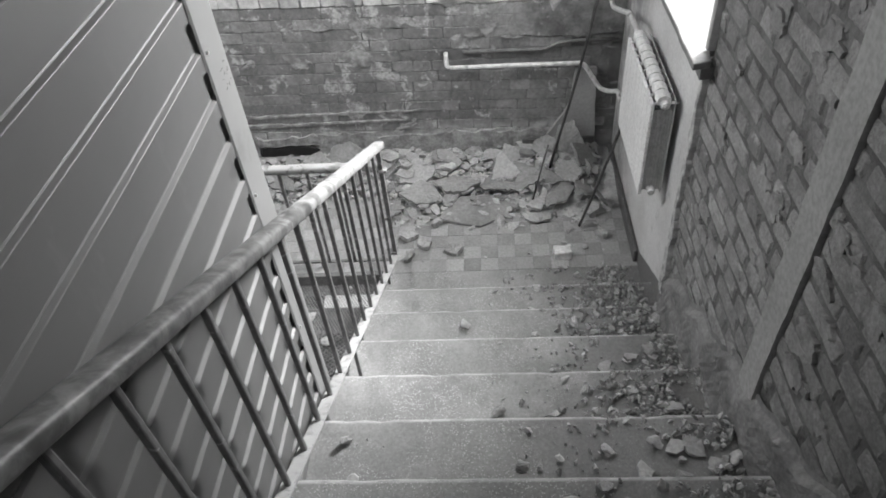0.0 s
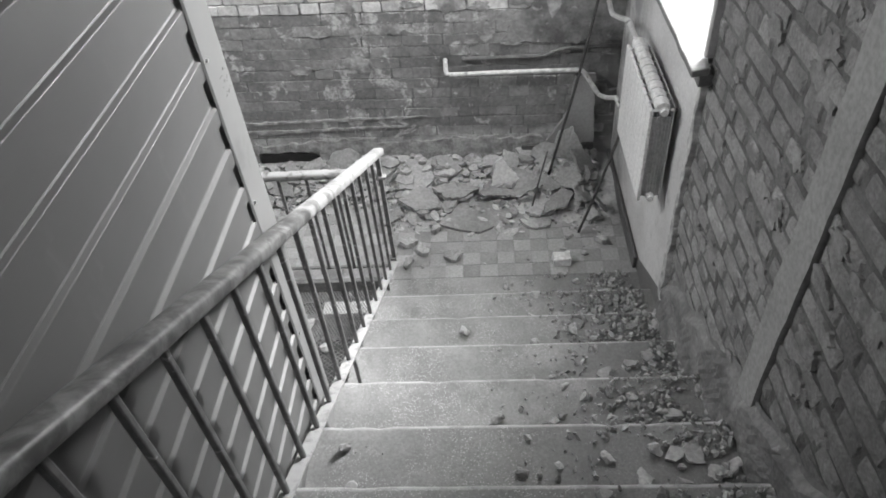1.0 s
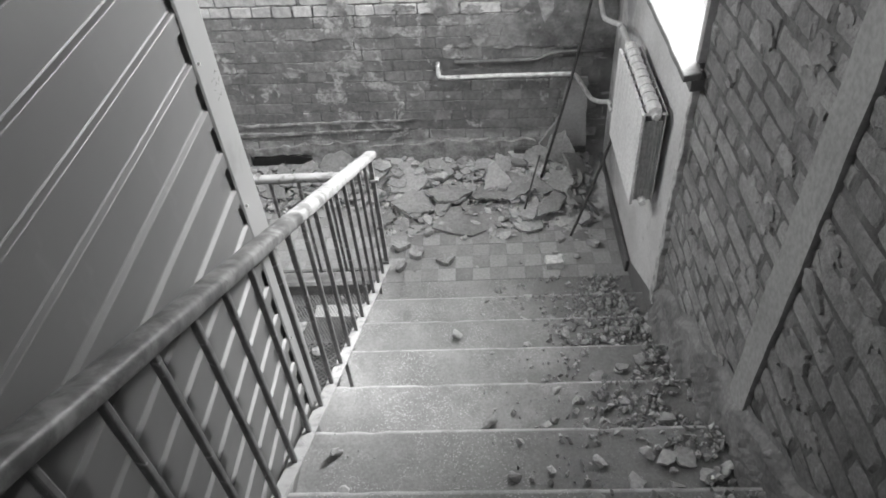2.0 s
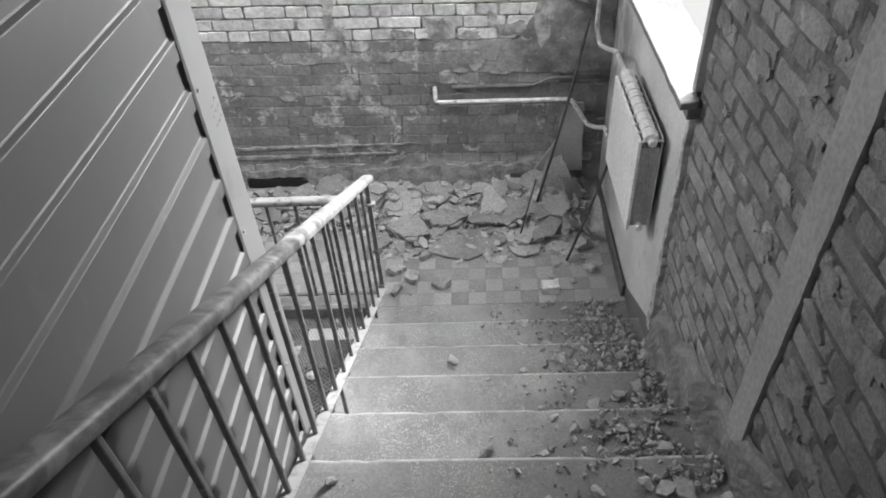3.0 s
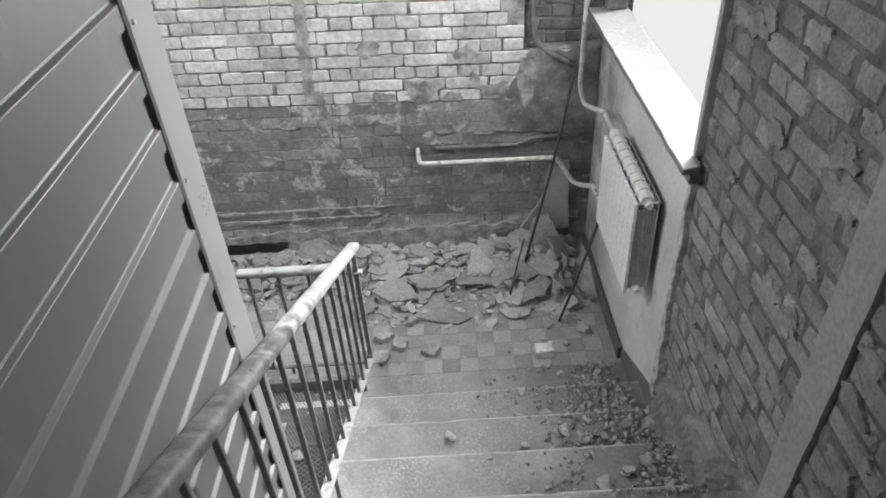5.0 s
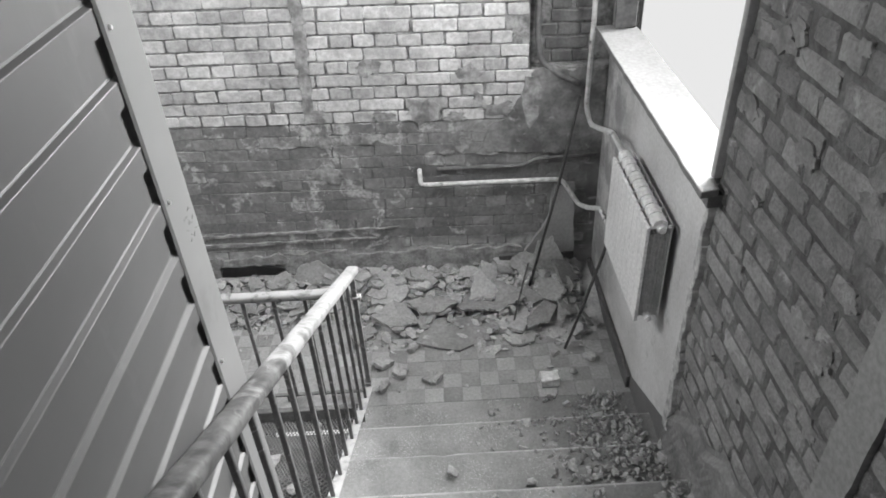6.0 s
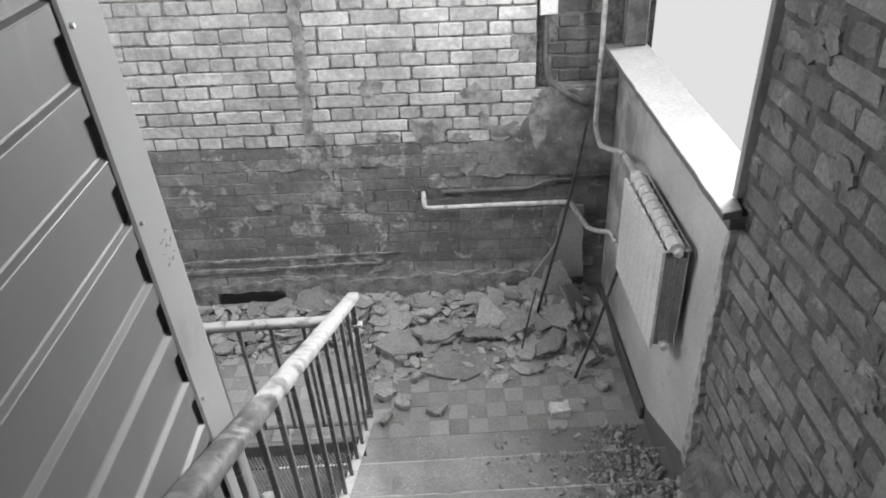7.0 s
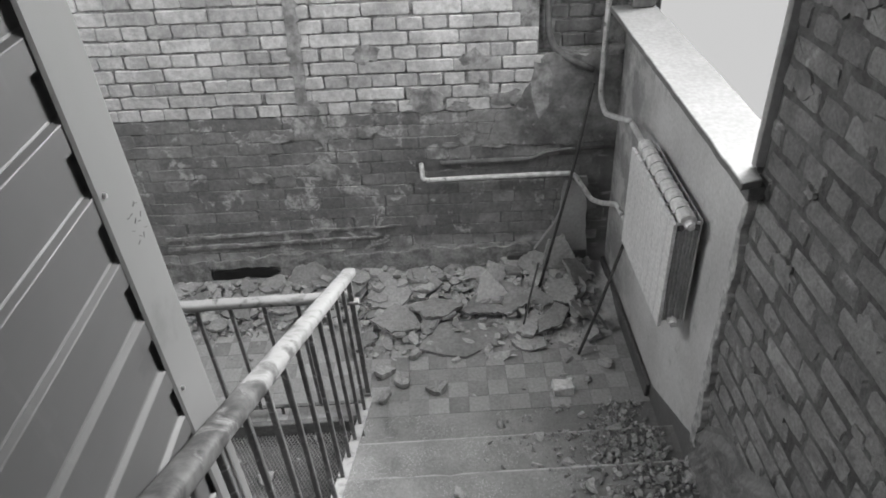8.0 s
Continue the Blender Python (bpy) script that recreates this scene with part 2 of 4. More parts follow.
# greyer copy of the white enamel, painting in shade between the radiator's fins
M_SHADED_ENAMEL = grainy("shaded_enamel", 0.42, 0.56, 9, 0.6, 0.2, 0.002)
M_PIPE = spattered_material("worn_pipe_paint", 0.52, 0.2, 0.05, 18, 0.4)
M_OLDPIPE = grainy("rusty_pipe", 0.10, 0.17, 14, 0.7, 0.4, 0.003)
M_ROD = grainy("rusted_steel_rod", 0.035, 0.07, 20, 0.8, 0.5, 0.002)
M_MESH = grainy("dark_steel_mesh", 0.17, 0.26, 12, 0.6, 0.2, 0.002)
M_SILL = grainy("dusty_window_board", 0.14, 0.165, 5, 0.5, 0.2, 0.002, 0.0)
M_DARK = grainy("bare_concrete", 0.10, 0.16, 4, 0.95, 0.6, 0.010)
M_INK = Mat("ink_marks", 0.8).colour(0.13).m
M_SCREW = Mat("zinc_screw", 0.35, 0.8).colour(0.7).m


def gravel_material():
    k = Mat("crushed_plaster", 0.95)
    c = k.ramp(k.island, 0, 1, 0.24, 0.42)
    k.colour(k.math("MULTIPLY", c, k.ramp(k.noise(80, 4), 0.3, 0.7, 0.8, 1.15)))
    k.bump(k.noise(120, 4), 0.5, 0.003)
    return k.m


M_GRAVEL = gravel_material()


def glow_material(name, value):
    m = bpy.data.materials.new(name)
    m.use_nodes = True
    t = m.node_tree
    t.nodes.remove(t.nodes["Principled BSDF"])
    e = t.nodes.new("ShaderNodeEmission")
    e.inputs[0].default_value = (value, value, value, 1)
    t.links.new(e.outputs[0], t.nodes["Material Output"].inputs[0])
    return m


M_OUTSIDE = glow_material("overcast_daylight", 0.86)

# ---- mesh helpers ----
rng = random.Random(7)


def mesh_object(name, bm, material, parent=None, label="", smooth=False):
    me = bpy.data.meshes.new(name)
    bm.normal_update()
    bm.to_mesh(me)
    bm.free()
    me.materials.append(material)
    if smooth:
        for p in me.polygons:
            p.use_smooth = True
    ob = new(name, me)
    ob.parent = parent
    if label:
        ob["label"] = label
    return ob


def part(name, bm, material, parent, label="", smooth=False):
    return mesh_object(name, bm, material, parent, label, smooth)


def thing(name, label, category, group="", kind="", at=(0, 0, 0)):
    ob = new(name)
    ob.location = at
    return tagged(ob, label, category, group, kind)


def add_box(bm, x0, y0, z0, x1, y1, z1, bevel=0.0, segments=1):
    made = bmesh.ops.create_cube(bm, size=1.0)["verts"]
    for v in made:
        v.co = Vector(((x0 + x1) / 2 + v.co.x * (x1 - x0), (y0 + y1) / 2 + v.co.y * (y1 - y0), (z0 + z1) / 2 + v.co.z * (z1 - z0)))
    if bevel:
        edges = {e for v in made for e in v.link_edges}
        bmesh.ops.bevel(bm, geom=list(edges), offset=bevel, segments=segments, affect="EDGES", profile=0.5)
    return bm


def box(x0, y0, z0, x1, y1, z1, bevel=0.0, segments=1):
    return add_box(bmesh.new(), x0, y0, z0, x1, y1, z1, bevel, segments)


def tube(points, radius, sides=10, caps=True, wobble=0.0, squash=1.0, square=1.0):
    """A round bar along a line of points, with mitred bends."""
    bm = bmesh.new()
    pts = [Vector(p) for p in points]
    rings = []
    side = None
    for i, p in enumerate(pts):
        d = (pts[min(i + 1, len(pts) - 1)] - pts[max(i - 1, 0)]).normalized()
        if side is None:
            side = d.cross(Vector((0, 0, 1)) if abs(d.z) < 0.9 else Vector((0, 1, 0))).normalized()
        side = (side - d * side.dot(d)).normalized()
        up = side.cross(d)
        ring = []
        for s in range(sides):
            a = 2 * math.pi * s / sides
            r = radius * (1 + wobble * (noise.noise(p * 23 + Vector((s * 0.7, 0, 0)))))
            ca, sa = math.cos(a), math.sin(a)
            ca, sa = math.copysign(abs(ca) ** square, ca), math.copysign(abs(sa) ** square, sa)
            ring.append(bm.verts.new(p + (side * ca + up * sa * squash) * r))
        rings.append(ring)
    for a, b in zip(rings, rings[1:]):
        for s in range(sides):
            bm.faces.new((a[s], a[(s + 1) % sides], b[(s + 1) % sides], b[s]))
    if caps:
        bm.faces.new(rings[0][::-1])
        bm.faces.new(rings[-1])
    bmesh.ops.recalc_face_normals(bm, faces=bm.faces)
    return bm


def bend(points, radius, steps=5):
    """The points of a line with its corners rounded."""
    pts = [Vector(p) for p in points]
    out = [pts[0]]
    for a, b, c in zip(pts, pts[1:], pts[2:]):
        r = min(radius, (a - b).length * 0.45, (c - b).length * 0.45)
        p, q = b + (a - b).normalized() * r, b + (c - b).normalized() * r
        for i in range(steps + 1):
            t = i / steps
            out.append(p * (1 - t) ** 2 + b * 2 * t * (1 - t) + q * t * t)
    return out + [pts[-1]]


def prism(outline, depth, axis="z", bevel=0.0):
    """A plate: an outline of (u, v) pairs, given a depth along its axis."""
    bm = bmesh.new()
    place = {"z": lambda u, v, d: (u, v, d), "x": lambda u, v, d: (d, u, v), "y": lambda u, v, d: (u, d, v)}[axis]
    a = [bm.verts.new(place(u, v, 0)) for u, v in outline]
    b = [bm.verts.new(place(u, v, depth)) for u, v in outline]
    n = len(outline)
    bm.faces.new(a[::-1])
    bm.faces.new(b)
    for i in range(n):
        bm.faces.new((a[i], a[(i + 1) % n], b[(i + 1) % n], b[i]))
    bmesh.ops.recalc_face_normals(bm, faces=bm.faces)
    if bevel:
        bmesh.ops.bevel(bm, geom=list(bm.edges), offset=bevel, segments=1, affect="EDGES")
    return bm


def ragged(points, step, amount, seed):
    """A closed outline broken into short, jagged steps."""
    r = random.Random(seed)
    out = []
    for i, (u, v) in enumerate(points):
        u2, v2 = points[(i + 1) % len(points)]
        n = max(1, int(math.hypot(u2 - u, v2 - v) / step))
        for j in range(n):
            t = j / n
            jit = amount if j else amount * 0.4
            out.append((u + (u2 - u) * t + r.uniform(-jit, jit), v + (v2 - v) * t + r.uniform(-jit, jit)))
    return out


def brick_mesh(name, length, height, depth, seed, wear):
    """One brick: its face looks to -y, its corners are worn and its edges wander."""
    r = random.Random(seed)
    hx, hz = length / 2, height / 2
    rim = []
    across = (0.035, 0.36, 0.68, 0.965) if length > 0.16 else (0.06, 0.52, 0.94)
    for t in across:
        rim.append((-hx + 2 * hx * t, -hz))
    rim += [(hx, -hz * 0.80), (hx, hz * 0.80)]
    for t in across:
        rim.append((hx - 2 * hx * t, hz))
    rim += [(-hx, hz * 0.80), (-hx, -hz * 0.80)]
    bm = bmesh.new()
    rings = []
    for inset, y in ((0.0, 0.0), (0.0, -depth * 0.45), (wear, -depth)):
        ring = []
        for u, v in rim:
            j = wear * 0.85
            ring.append(bm.verts.new((u * (1 - inset / hx) + r.uniform(-j, j), y + r.uniform(-j, j) * (0.35 if y else 0), v * (1 - inset / hz) + r.uniform(-j, j) * 0.8)))
        rings.append(ring)
    n = len(rim)
    for a, b in zip(rings, rings[1:]):
        for i in range(n):
            bm.faces.new((a[i], a[(i + 1) % n], b[(i + 1) % n], b[i]))
    bm.faces.new(rings[-1])
    bmesh.ops.recalc_face_normals(bm, faces=bm.faces)
    me = bpy.data.meshes.new(name)
    bm.to_mesh(me)
    bm.free()
    return me


# ---- the setting ----
FAR, BRICK_X, PLASTER_X, SILL_Z = 4.365, 1.205, 1.250, 1.622
NICHE_X = PLASTER_X + 0.022
GOING, RISE, EDGE = 0.3015, 0.165, 3.318


def setting(name, bm, material, label, category="wall"):
    return tagged(mesh_object(name, bm, material), label, category, kind="structure")


# far wall, with a recess at its end
bm = box(-2.4, FAR + 0.006, -0.35, 0.825, FAR + 0.40, 4.9)
add_box(bm, 0.825, FAR + 0.006, -0.35, NICHE_X, FAR + 0.40, 1.36)
add_box(bm, 0.825, FAR + 0.10, 1.36, NICHE_X, FAR + 0.40, 4.9)
wall_north = setting("wall_north", bm, M_MORTAR, "brick wall limewashed above a flaking dark painted dado")
# window wall, with the window's opening
WY0, WY1, WZ1 = 2.72, 4.20, 3.00
bm = box(BRICK_X + 0.012, -2.0, -0.35, BRICK_X + 0.40, WY0, 4.9)
add_box(bm, NICHE_X, WY0, -0.35, NICHE_X + 0.08, WY1, SILL_Z - 0.030)
add_box(bm, BRICK_X + 0.012, WY0, WZ1, BRICK_X + 0.40, WY1, 4.9)
add_box(bm, NICHE_X, WY1, -0.35, NICHE_X + 0.08, FAR + 0.10, 4.9)
wall_east = setting("wall_east", bm, grainy("sandy_mortar", 0.08, 0.16, 12, 0.95, 1.0, 0.012), "bare brick wall with a window opening beside the stair")
setting("wall_west", box(-2.6, -2.0, -0.35, -2.4, FAR + 0.40, 4.9), M_PATCH, "plain plastered wall closing the stairwell")
bm = box(-2.4, -2.2, -0.35, 1.62, -2.0, 4.9)
setting("wall_south", bm, M_PATCH, "plain plastered wall behind the upper stair")
setting("ceiling", box(-2.6, -2.2, 4.9, 1.62, FAR + 0.40, 5.0), M_PATCH, "plain plastered ceiling over the stairwell", "ceiling")
bm = box(-2.4, EDGE, -0.20, NICHE_X, FAR + 0.006, -0.012)
add_box(bm, -2.4, EDGE - 0.035, -0.075, -0.180, EDGE - 0.002, 0.004, 0.004)
landing = setting("landing", bm, M_CEMENT, "landing floor of two-tone tiles under plaster dust", "floor")
setting("lower_floor", box(-2.4, -2.0, -1.60, 1.217, FAR, -1.50), M_DARK, "dark bare concrete floor below the stairwell", "floor")

# outside
bm = bmesh.new()
bmesh.ops.create_grid(bm, x_segments=1, y_segments=1, size=30)
bmesh.ops.transform(bm, matrix=pose(9, 6, -6, 0, -50, 0), verts=bm.verts)
tagged(mesh_object("backdrop", bm, M_OUTSIDE), "pale overcast glare outside the window", "backdrop", kind="structure")


# ---- stair ----
def build_stair():
    flight = thing("stair", "worn terrazzo stair flight strewn with plaster rubble", "stairs", kind="structure")
    for k in range(1, 12):
        y1 = EDGE - GOING * k
        z = RISE * k
        bm = bmesh.new()
        # section of one step, run across the flight in stretches so that the edge can be chipped
        r = random.Random(40 + k)
        sect = [(-0.014, 0.001), (-0.003, -0.003), (0.005, -0.012), (0.007, -0.028), (0.002, -0.040), (0.0, -RISE - 0.02), (-GOING - 0.03, -RISE - 0.02), (-GOING - 0.03, -0.002), (-0.16, -0.004), (-0.05, 0.0)]
        n = 26
        rings = []
        for i in range(n + 1):
            x = -0.172 + (1.26 + 0.172) * i / n
            chip = r.uniform(0, 0.0015) + (r.uniform(0.003, 0.007) if r.random() < 0.08 else 0)
            ring = []
            for j, (u, v) in enumerate(sect):
                c = chip if j in (0, 1, 2, 3) else 0
                ring.append(bm.verts.new((x, y1 + u - c, z + v - c * 0.5)))
            rings.append(ring)
        m = len(sect)
        for a, b in zip(rings, rings[1:]):
            for j in range(m):
                bm.faces.new((a[j], b[j], b[(j + 1) % m], a[(j + 1) % m]))
        bm.faces.new(rings[0])
        bm.faces.new(rings[-1][::-1])
        bmesh.ops.recalc_face_normals(bm, faces=bm.faces)
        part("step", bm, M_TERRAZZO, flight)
    # sloping slab under the steps
    top, low = (EDGE - 11 * GOING, 11 * RISE), (EDGE, 0.0)
    side = [(low[0] - 0.01, -0.18), (low[0] - 0.01, -0.03), (low[0] - GOING, -0.03), (top[0] - 0.3, top[1] - RISE - 0.03), (top[0] - 0.3, top[1] - 0.42)]
    bm = prism(side, 1.30, "x")
    bmesh.ops.translate(bm, verts=bm.verts, vec=(-0.115, 0, 0))
    part("stringer", bm, M_CEMENT, flight, "rough concrete underside of the flight")
    # first tread, level with the landing
    bm = box(-0.172, EDGE - GOING - 0.02, -0.15, 1.26, EDGE - 0.004, -0.002, 0.004)
    part("landing_step", bm, M_TERRAZZO, flight)


build_stair()


# ---- window, plaster and board ----
def build_window():
    w = thing("window_1", "overexposed white window above the radiator", "window", kind="structure")
    x0, x1 = NICHE_X, NICHE_X + 0.045
    # dark post over the far reveal, its shade put into the colour
    part("frame", box(1.215, WY1 - 0.030, SILL_Z + 0.002, x1, WY1 - 0.002, WZ1 - 0.002, 0.004), M_OLDPIPE, w, "frame post coloured dark for the shaded far reveal")
    part("frame", box(x0, WY0 + 0.03, WZ1 - 0.07, x1, WY1 - 0.03, WZ1 - 0.002, 0.006), M_WHITE, w)
    part("jamb_lining", box(1.186, WY0 - 0.010, SILL_Z + 0.004, 1.40, WY0 + 0.012, WZ1 - 0.002, 0.005), M_PATCH, w, "pale plastered jamb edge")
    edge = ragged([(1.130, 2.640), (1.130, 4.235), (1.330, 4.235), (1.330, 2.74), (1.20, 2.725), (1.192, 2.655)], 0.05, 0.0025, 3)
    bm = prism(edge, 0.026, "z", 0.003)
    bmesh.ops.translate(bm, verts=bm.verts, vec=(0, 0, SILL_Z - 0.026))
    part("sill", bm, M_SILL, w, "white chipped window board")


build_window()

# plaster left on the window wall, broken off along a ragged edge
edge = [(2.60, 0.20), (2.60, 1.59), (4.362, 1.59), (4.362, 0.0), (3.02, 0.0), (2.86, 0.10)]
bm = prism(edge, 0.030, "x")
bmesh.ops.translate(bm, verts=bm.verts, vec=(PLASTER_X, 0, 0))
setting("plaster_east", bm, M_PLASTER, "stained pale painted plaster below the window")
bm = prism([(4.205, 1.60), (4.362, 1.60), (4.362, 3.6), (4.205, 3.6)], 0.030, "x")
bmesh.ops.translate(bm, verts=bm.verts, vec=(PLASTER_X, 0, 0))
setting("plaster_corner", bm, M_PATCH, "grey plaster on the pier beside the window")
bm = box(PLASTER_X - 0.022, EDGE + 0.004, 0.0, PLASTER_X - 0.002, FAR - 0.004, 0.088, 0.004)
setting("baseboard", bm, grainy("dark_skirting_paint", 0.07, 0.12, 8, 0.6, 0.3, 0.003, 0.1), "dark painted skirting along the landing wall", "baseboard")
# broken brick end under the window board
bm = box(1.165, 2.662, SILL_Z - 0.075, 1.212, 2.722, SILL_Z - 0.028, 0.002)
for v in bm.verts:
    v.co += Vector((1, 1, 1)) * 0.006 * noise.noise(v.co * 30)
tagged(mesh_object("brick_stub", bm, M_DARK), "dark broken brick end under the window board", "brick")

# pale plaster still gripping the brick corner beside the niche
for k, (z0, z1, w) in enumerate(((1.36, 1.56, 0.030), (1.10, 1.38, 0.046), (0.86, 1.12, 0.034), (0.66, 0.88, 0.052), (0.44, 0.68, 0.060))):
    edge = ragged([(2.724, z0), (2.724, z1), (2.724 - w * 0.7, z1 - 0.01), (2.724 - w, (z0 + z1) / 2 + 0.03), (2.724 - w * 0.6, (z0 + z1) / 2 - 0.04), (2.724 - w * 0.9, z0 + 0.01)], 0.018, 0.006, 400 + k)
    bm = prism(edge, 0.030, "x", 0.002)
    bmesh.ops.translate(bm, verts=bm.verts, vec=(BRICK_X - 0.016, 0, 0))
    setting("plaster_edge", bm, M_PALE, "broken pale plaster edge along the brick corner", "plaster")

# cement render along the stair
top = [(2.70, 0.53), (2.66, 0.60), (2.55, 0.72), (2.48, 0.76), (2.38, 0.74), (2.26, 0.84), (2.16, 0.86), (2.02, 0.92), (1.90, 1.02), (1.80, 1.00), (1.60, 1.12), (1.35, 1.25), (1.1, 1.42), (0.7, 1.6), (0.0, 1.95)]
bm = bmesh.new()
cols = []
for i in range(90):
    y = 2.70 - 2.7 * i / 89
    for (ya, za), (yb, zb) in zip(top, top[1:]):
        if yb <= y <= ya:
            zt = za + (zb - za) * (ya - y) / (ya - yb)
    zt += 0.035 * noise.noise(Vector((y * 11, 0.3, 0)))
    zb = 0.547 * (EDGE - y) - 0.28
    col = []
    for j in range(19):
        t = j / 18
        z = zb + (zt - zb) * t
        d = 0.016 + 0.014 * noise.noise(Vector((y * 8, z * 8, 2))) + 0.010 * noise.noise(Vector((y * 26, z * 26, 5)))
        if j > 16:
            d = -0.004
        col.append(bm.verts.new((BRICK_X - max(d, -0.004), y, z)))
    cols.append(col)
for a, b in zip(cols, cols[1:]):
    for j in range(18):
        bm.faces.new((a[j], a[j + 1], b[j + 1], b[j]))
bmesh.ops.recalc_face_normals(bm, faces=bm.faces)
for f in bm.faces:
    if f.normal.x > 0.2:
        f.normal_flip()
setting("cement_render", bm, M_CEMENT, "rough grey cement render along the stair", "render")

# upright strip of smooth plaster on the bare bricks, its foot torn
edge = [(1.856, 3.20), (1.855, 2.10), (1.853, 1.50), (1.850, 1.00), (1.835, 0.92), (1.790, 0.86), (1.748, 0.82), (1.745, 0.95), (1.740, 1.40), (1.737, 1.90), (1.737, 3.20)]
bm = prism(ragged(edge, 0.05, 0.004, 8), 0.030, "x")
bmesh.ops.translate(bm, verts=bm.verts, vec=(BRICK_X - 0.006, 0, 0))
setting("plaster_strip", bm, M_STRIP, "smooth grey plaster strip standing up the brick wall", "plaster")

def splash(u, v, w, h, seed):
    """The ragged outline of one smear."""
    r = random.Random(seed)
    pts = []
    for i in range(22):
        a = math.tau * i / 22
        q = 0.72 + 0.42 * noise.noise(Vector((math.cos(a) * 1.6, math.sin(a) * 1.6, seed * 3.7))) + r.uniform(-0.16, 0.16)
        pts.append((u + w * q * math.cos(a), v + h * q * math.sin(a)))
    return pts


# dabs of mortar over the bare bricks
rd = random.Random(77)
for k in range(46):
    y, z = rd.uniform(1.95, 2.62), rd.uniform(0.95, 2.25)
    if k > 26:
        y, z = rd.uniform(1.35, 1.72), rd.uniform(1.25, 2.2)
    if k < 5:
        y, z = rd.uniform(1.93, 2.02), 1.35 + 0.2 * k
    m = rd.uniform(0.025, 0.06)
    bm = prism(splash(y, z, m * 1.3, m * 0.8, 500 + k), 0.014, "x")
    bmesh.ops.translate(bm, verts=bm.verts, vec=(BRICK_X + 0.0050 - 0.0002 * k, 0, 0))
    setting("mortar_dab", bm, M_DABS, "rough grey mortar smeared over the bricks", "mortar")

# ridges of old mortar along the foot of the far wall, and a plastered seam above
for name, z, xa, xb, h in (("mortar_ridge", 0.405, -1.32, 0.05, 0.010), ("mortar_ridge", 0.335, -1.32, -0.10, 0.013)):
    pts = ragged([(xa, z - h), (xb, z - h * 0.6), (xb, z + h * 0.4), (xa, z + h)], 0.035, 0.005, int(z * 1000))
    bm = prism(pts, -0.012, "y")
    bmesh.ops.translate(bm, verts=bm.verts, vec=(0, FAR + 0.004, 0))
    setting(name, bm, M_SMEAR, "pale ridge of old mortar along the dark dado", "mortar")
for k, (xa, xb, za, zb) in enumerate(((-0.415, -0.340, 1.12, 1.42), (-0.405, -0.330, 1.40, 1.62), (-0.385, -0.315, 1.60, 2.2))):
    pts = ragged([(xa, za), (xb - 0.01, za + 0.01), (xb, zb - 0.02), ((xa + xb) / 2, zb), (xa + 0.01, zb - 0.01)], 0.025, 0.011, 60 + k)
    bm = prism(pts, -0.007, "y")
    bmesh.ops.translate(bm, verts=bm.verts, vec=(0, FAR + 0.0015 - 0.0012 * k, 0))
    setting("plaster_smear", bm, M_SMEAR, "smear of pale plaster left on the bricks", "plaster")

for k, (x, z, w, h) in enumerate(((-0.03, 1.43, 0.09, 0.07), (0.50, 1.37, 0.09, 0.06), (0.24, 1.17, 0.12, 0.09), (0.66, 1.15, 0.13, 0.05), (0.42, 1.12, 0.08, 0.04), (-0.32, 1.03, 0.05, 0.10), (-0.33, 1.17, 0.05, 0.06), (0.46, 0.95, 0.07, 0.05), (0.36, 0.90, 0.05, 0.02), (0.60, 0.88, 0.11, 0.02), (-0.33, 0.80, 0.10, 0.08), (-0.69, 0.77, 0.09, 0.05), (-0.07, 1.01, 0.06, 0.05), (-0.55, 1.00, 0.07, 0.04), (0.55, 1.22, 0.05, 0.05), (0.03, 1.15, 0.10, 0.03))):
    bm = prism(splash(x, z, w, h, 300 + k), -0.0075 if z > 1.1 else -0.006, "y")
    bmesh.ops.translate(bm, verts=bm.verts, vec=(0, FAR + 0.0026 - 0.00035 * k, 0))
    setting("plaster_smear", bm, M_SMEAR, "smear of old plaster left on the bricks", "plaster")
bm = prism(ragged([(0.835, 1.02), (0.87, 1.06), (0.90, 1.20), (0.885, 1.33), (0.80, 1.33), (0.79, 1.20), (0.81, 1.10)], 0.03, 0.010, 71), -0.012, "y")
bmesh.ops.translate(bm, verts=bm.verts, vec=(0, FAR + 0.0015, 0))
setting("plaster_smear", bm, M_SMEAR, "pale plaster edge left beside the recess", "plaster")

# crumbled plaster along the foot of the far wall
for k, (xa, xb, zt) in enumerate(((-1.62, -1.12, 0.23), (-0.70, -0.30, 0.25), (-0.32, 0.16, 0.22), (0.14, 0.50, 0.235), (0.48, 0.80, 0.215), (-1.12, -0.68, 0.245))):
    zb = 0.04 if k < 5 else 0.178
    top = [(xb - (xb - xa) * i / 9, zt + 0.035 * noise.noise(Vector((i * 0.9, k * 5.1, 0)))) for i in range(10)]
    bm = prism(ragged([(xa, zb), (xb, zb)] + top, 0.022, 0.007, 640 + k), -0.010 - 0.0015 * k, "y", 0.001)
    bmesh.ops.translate(bm, verts=bm.verts, vec=(0, FAR + 0.002, 0))
    setting("plaster_foot", bm, M_FOOT, "crumbled pale plaster along the foot of the wall", "plaster")

# dark plaster still holding beside the recess
edge = ragged([(0.54, 0.90), (0.58, 0.98), (0.60, 1.05), (0.70, 1.09), (0.76, 1.19), (0.83, 1.24), (0.86, 1.37), (1.248, 1.34), (1.248, 0.87), (0.80, 0.86)], 0.035, 0.016, 33)
bm = prism(edge, -0.009, "y")
bmesh.ops.translate(bm, verts=bm.verts, vec=(0, FAR + 0.002, 0))
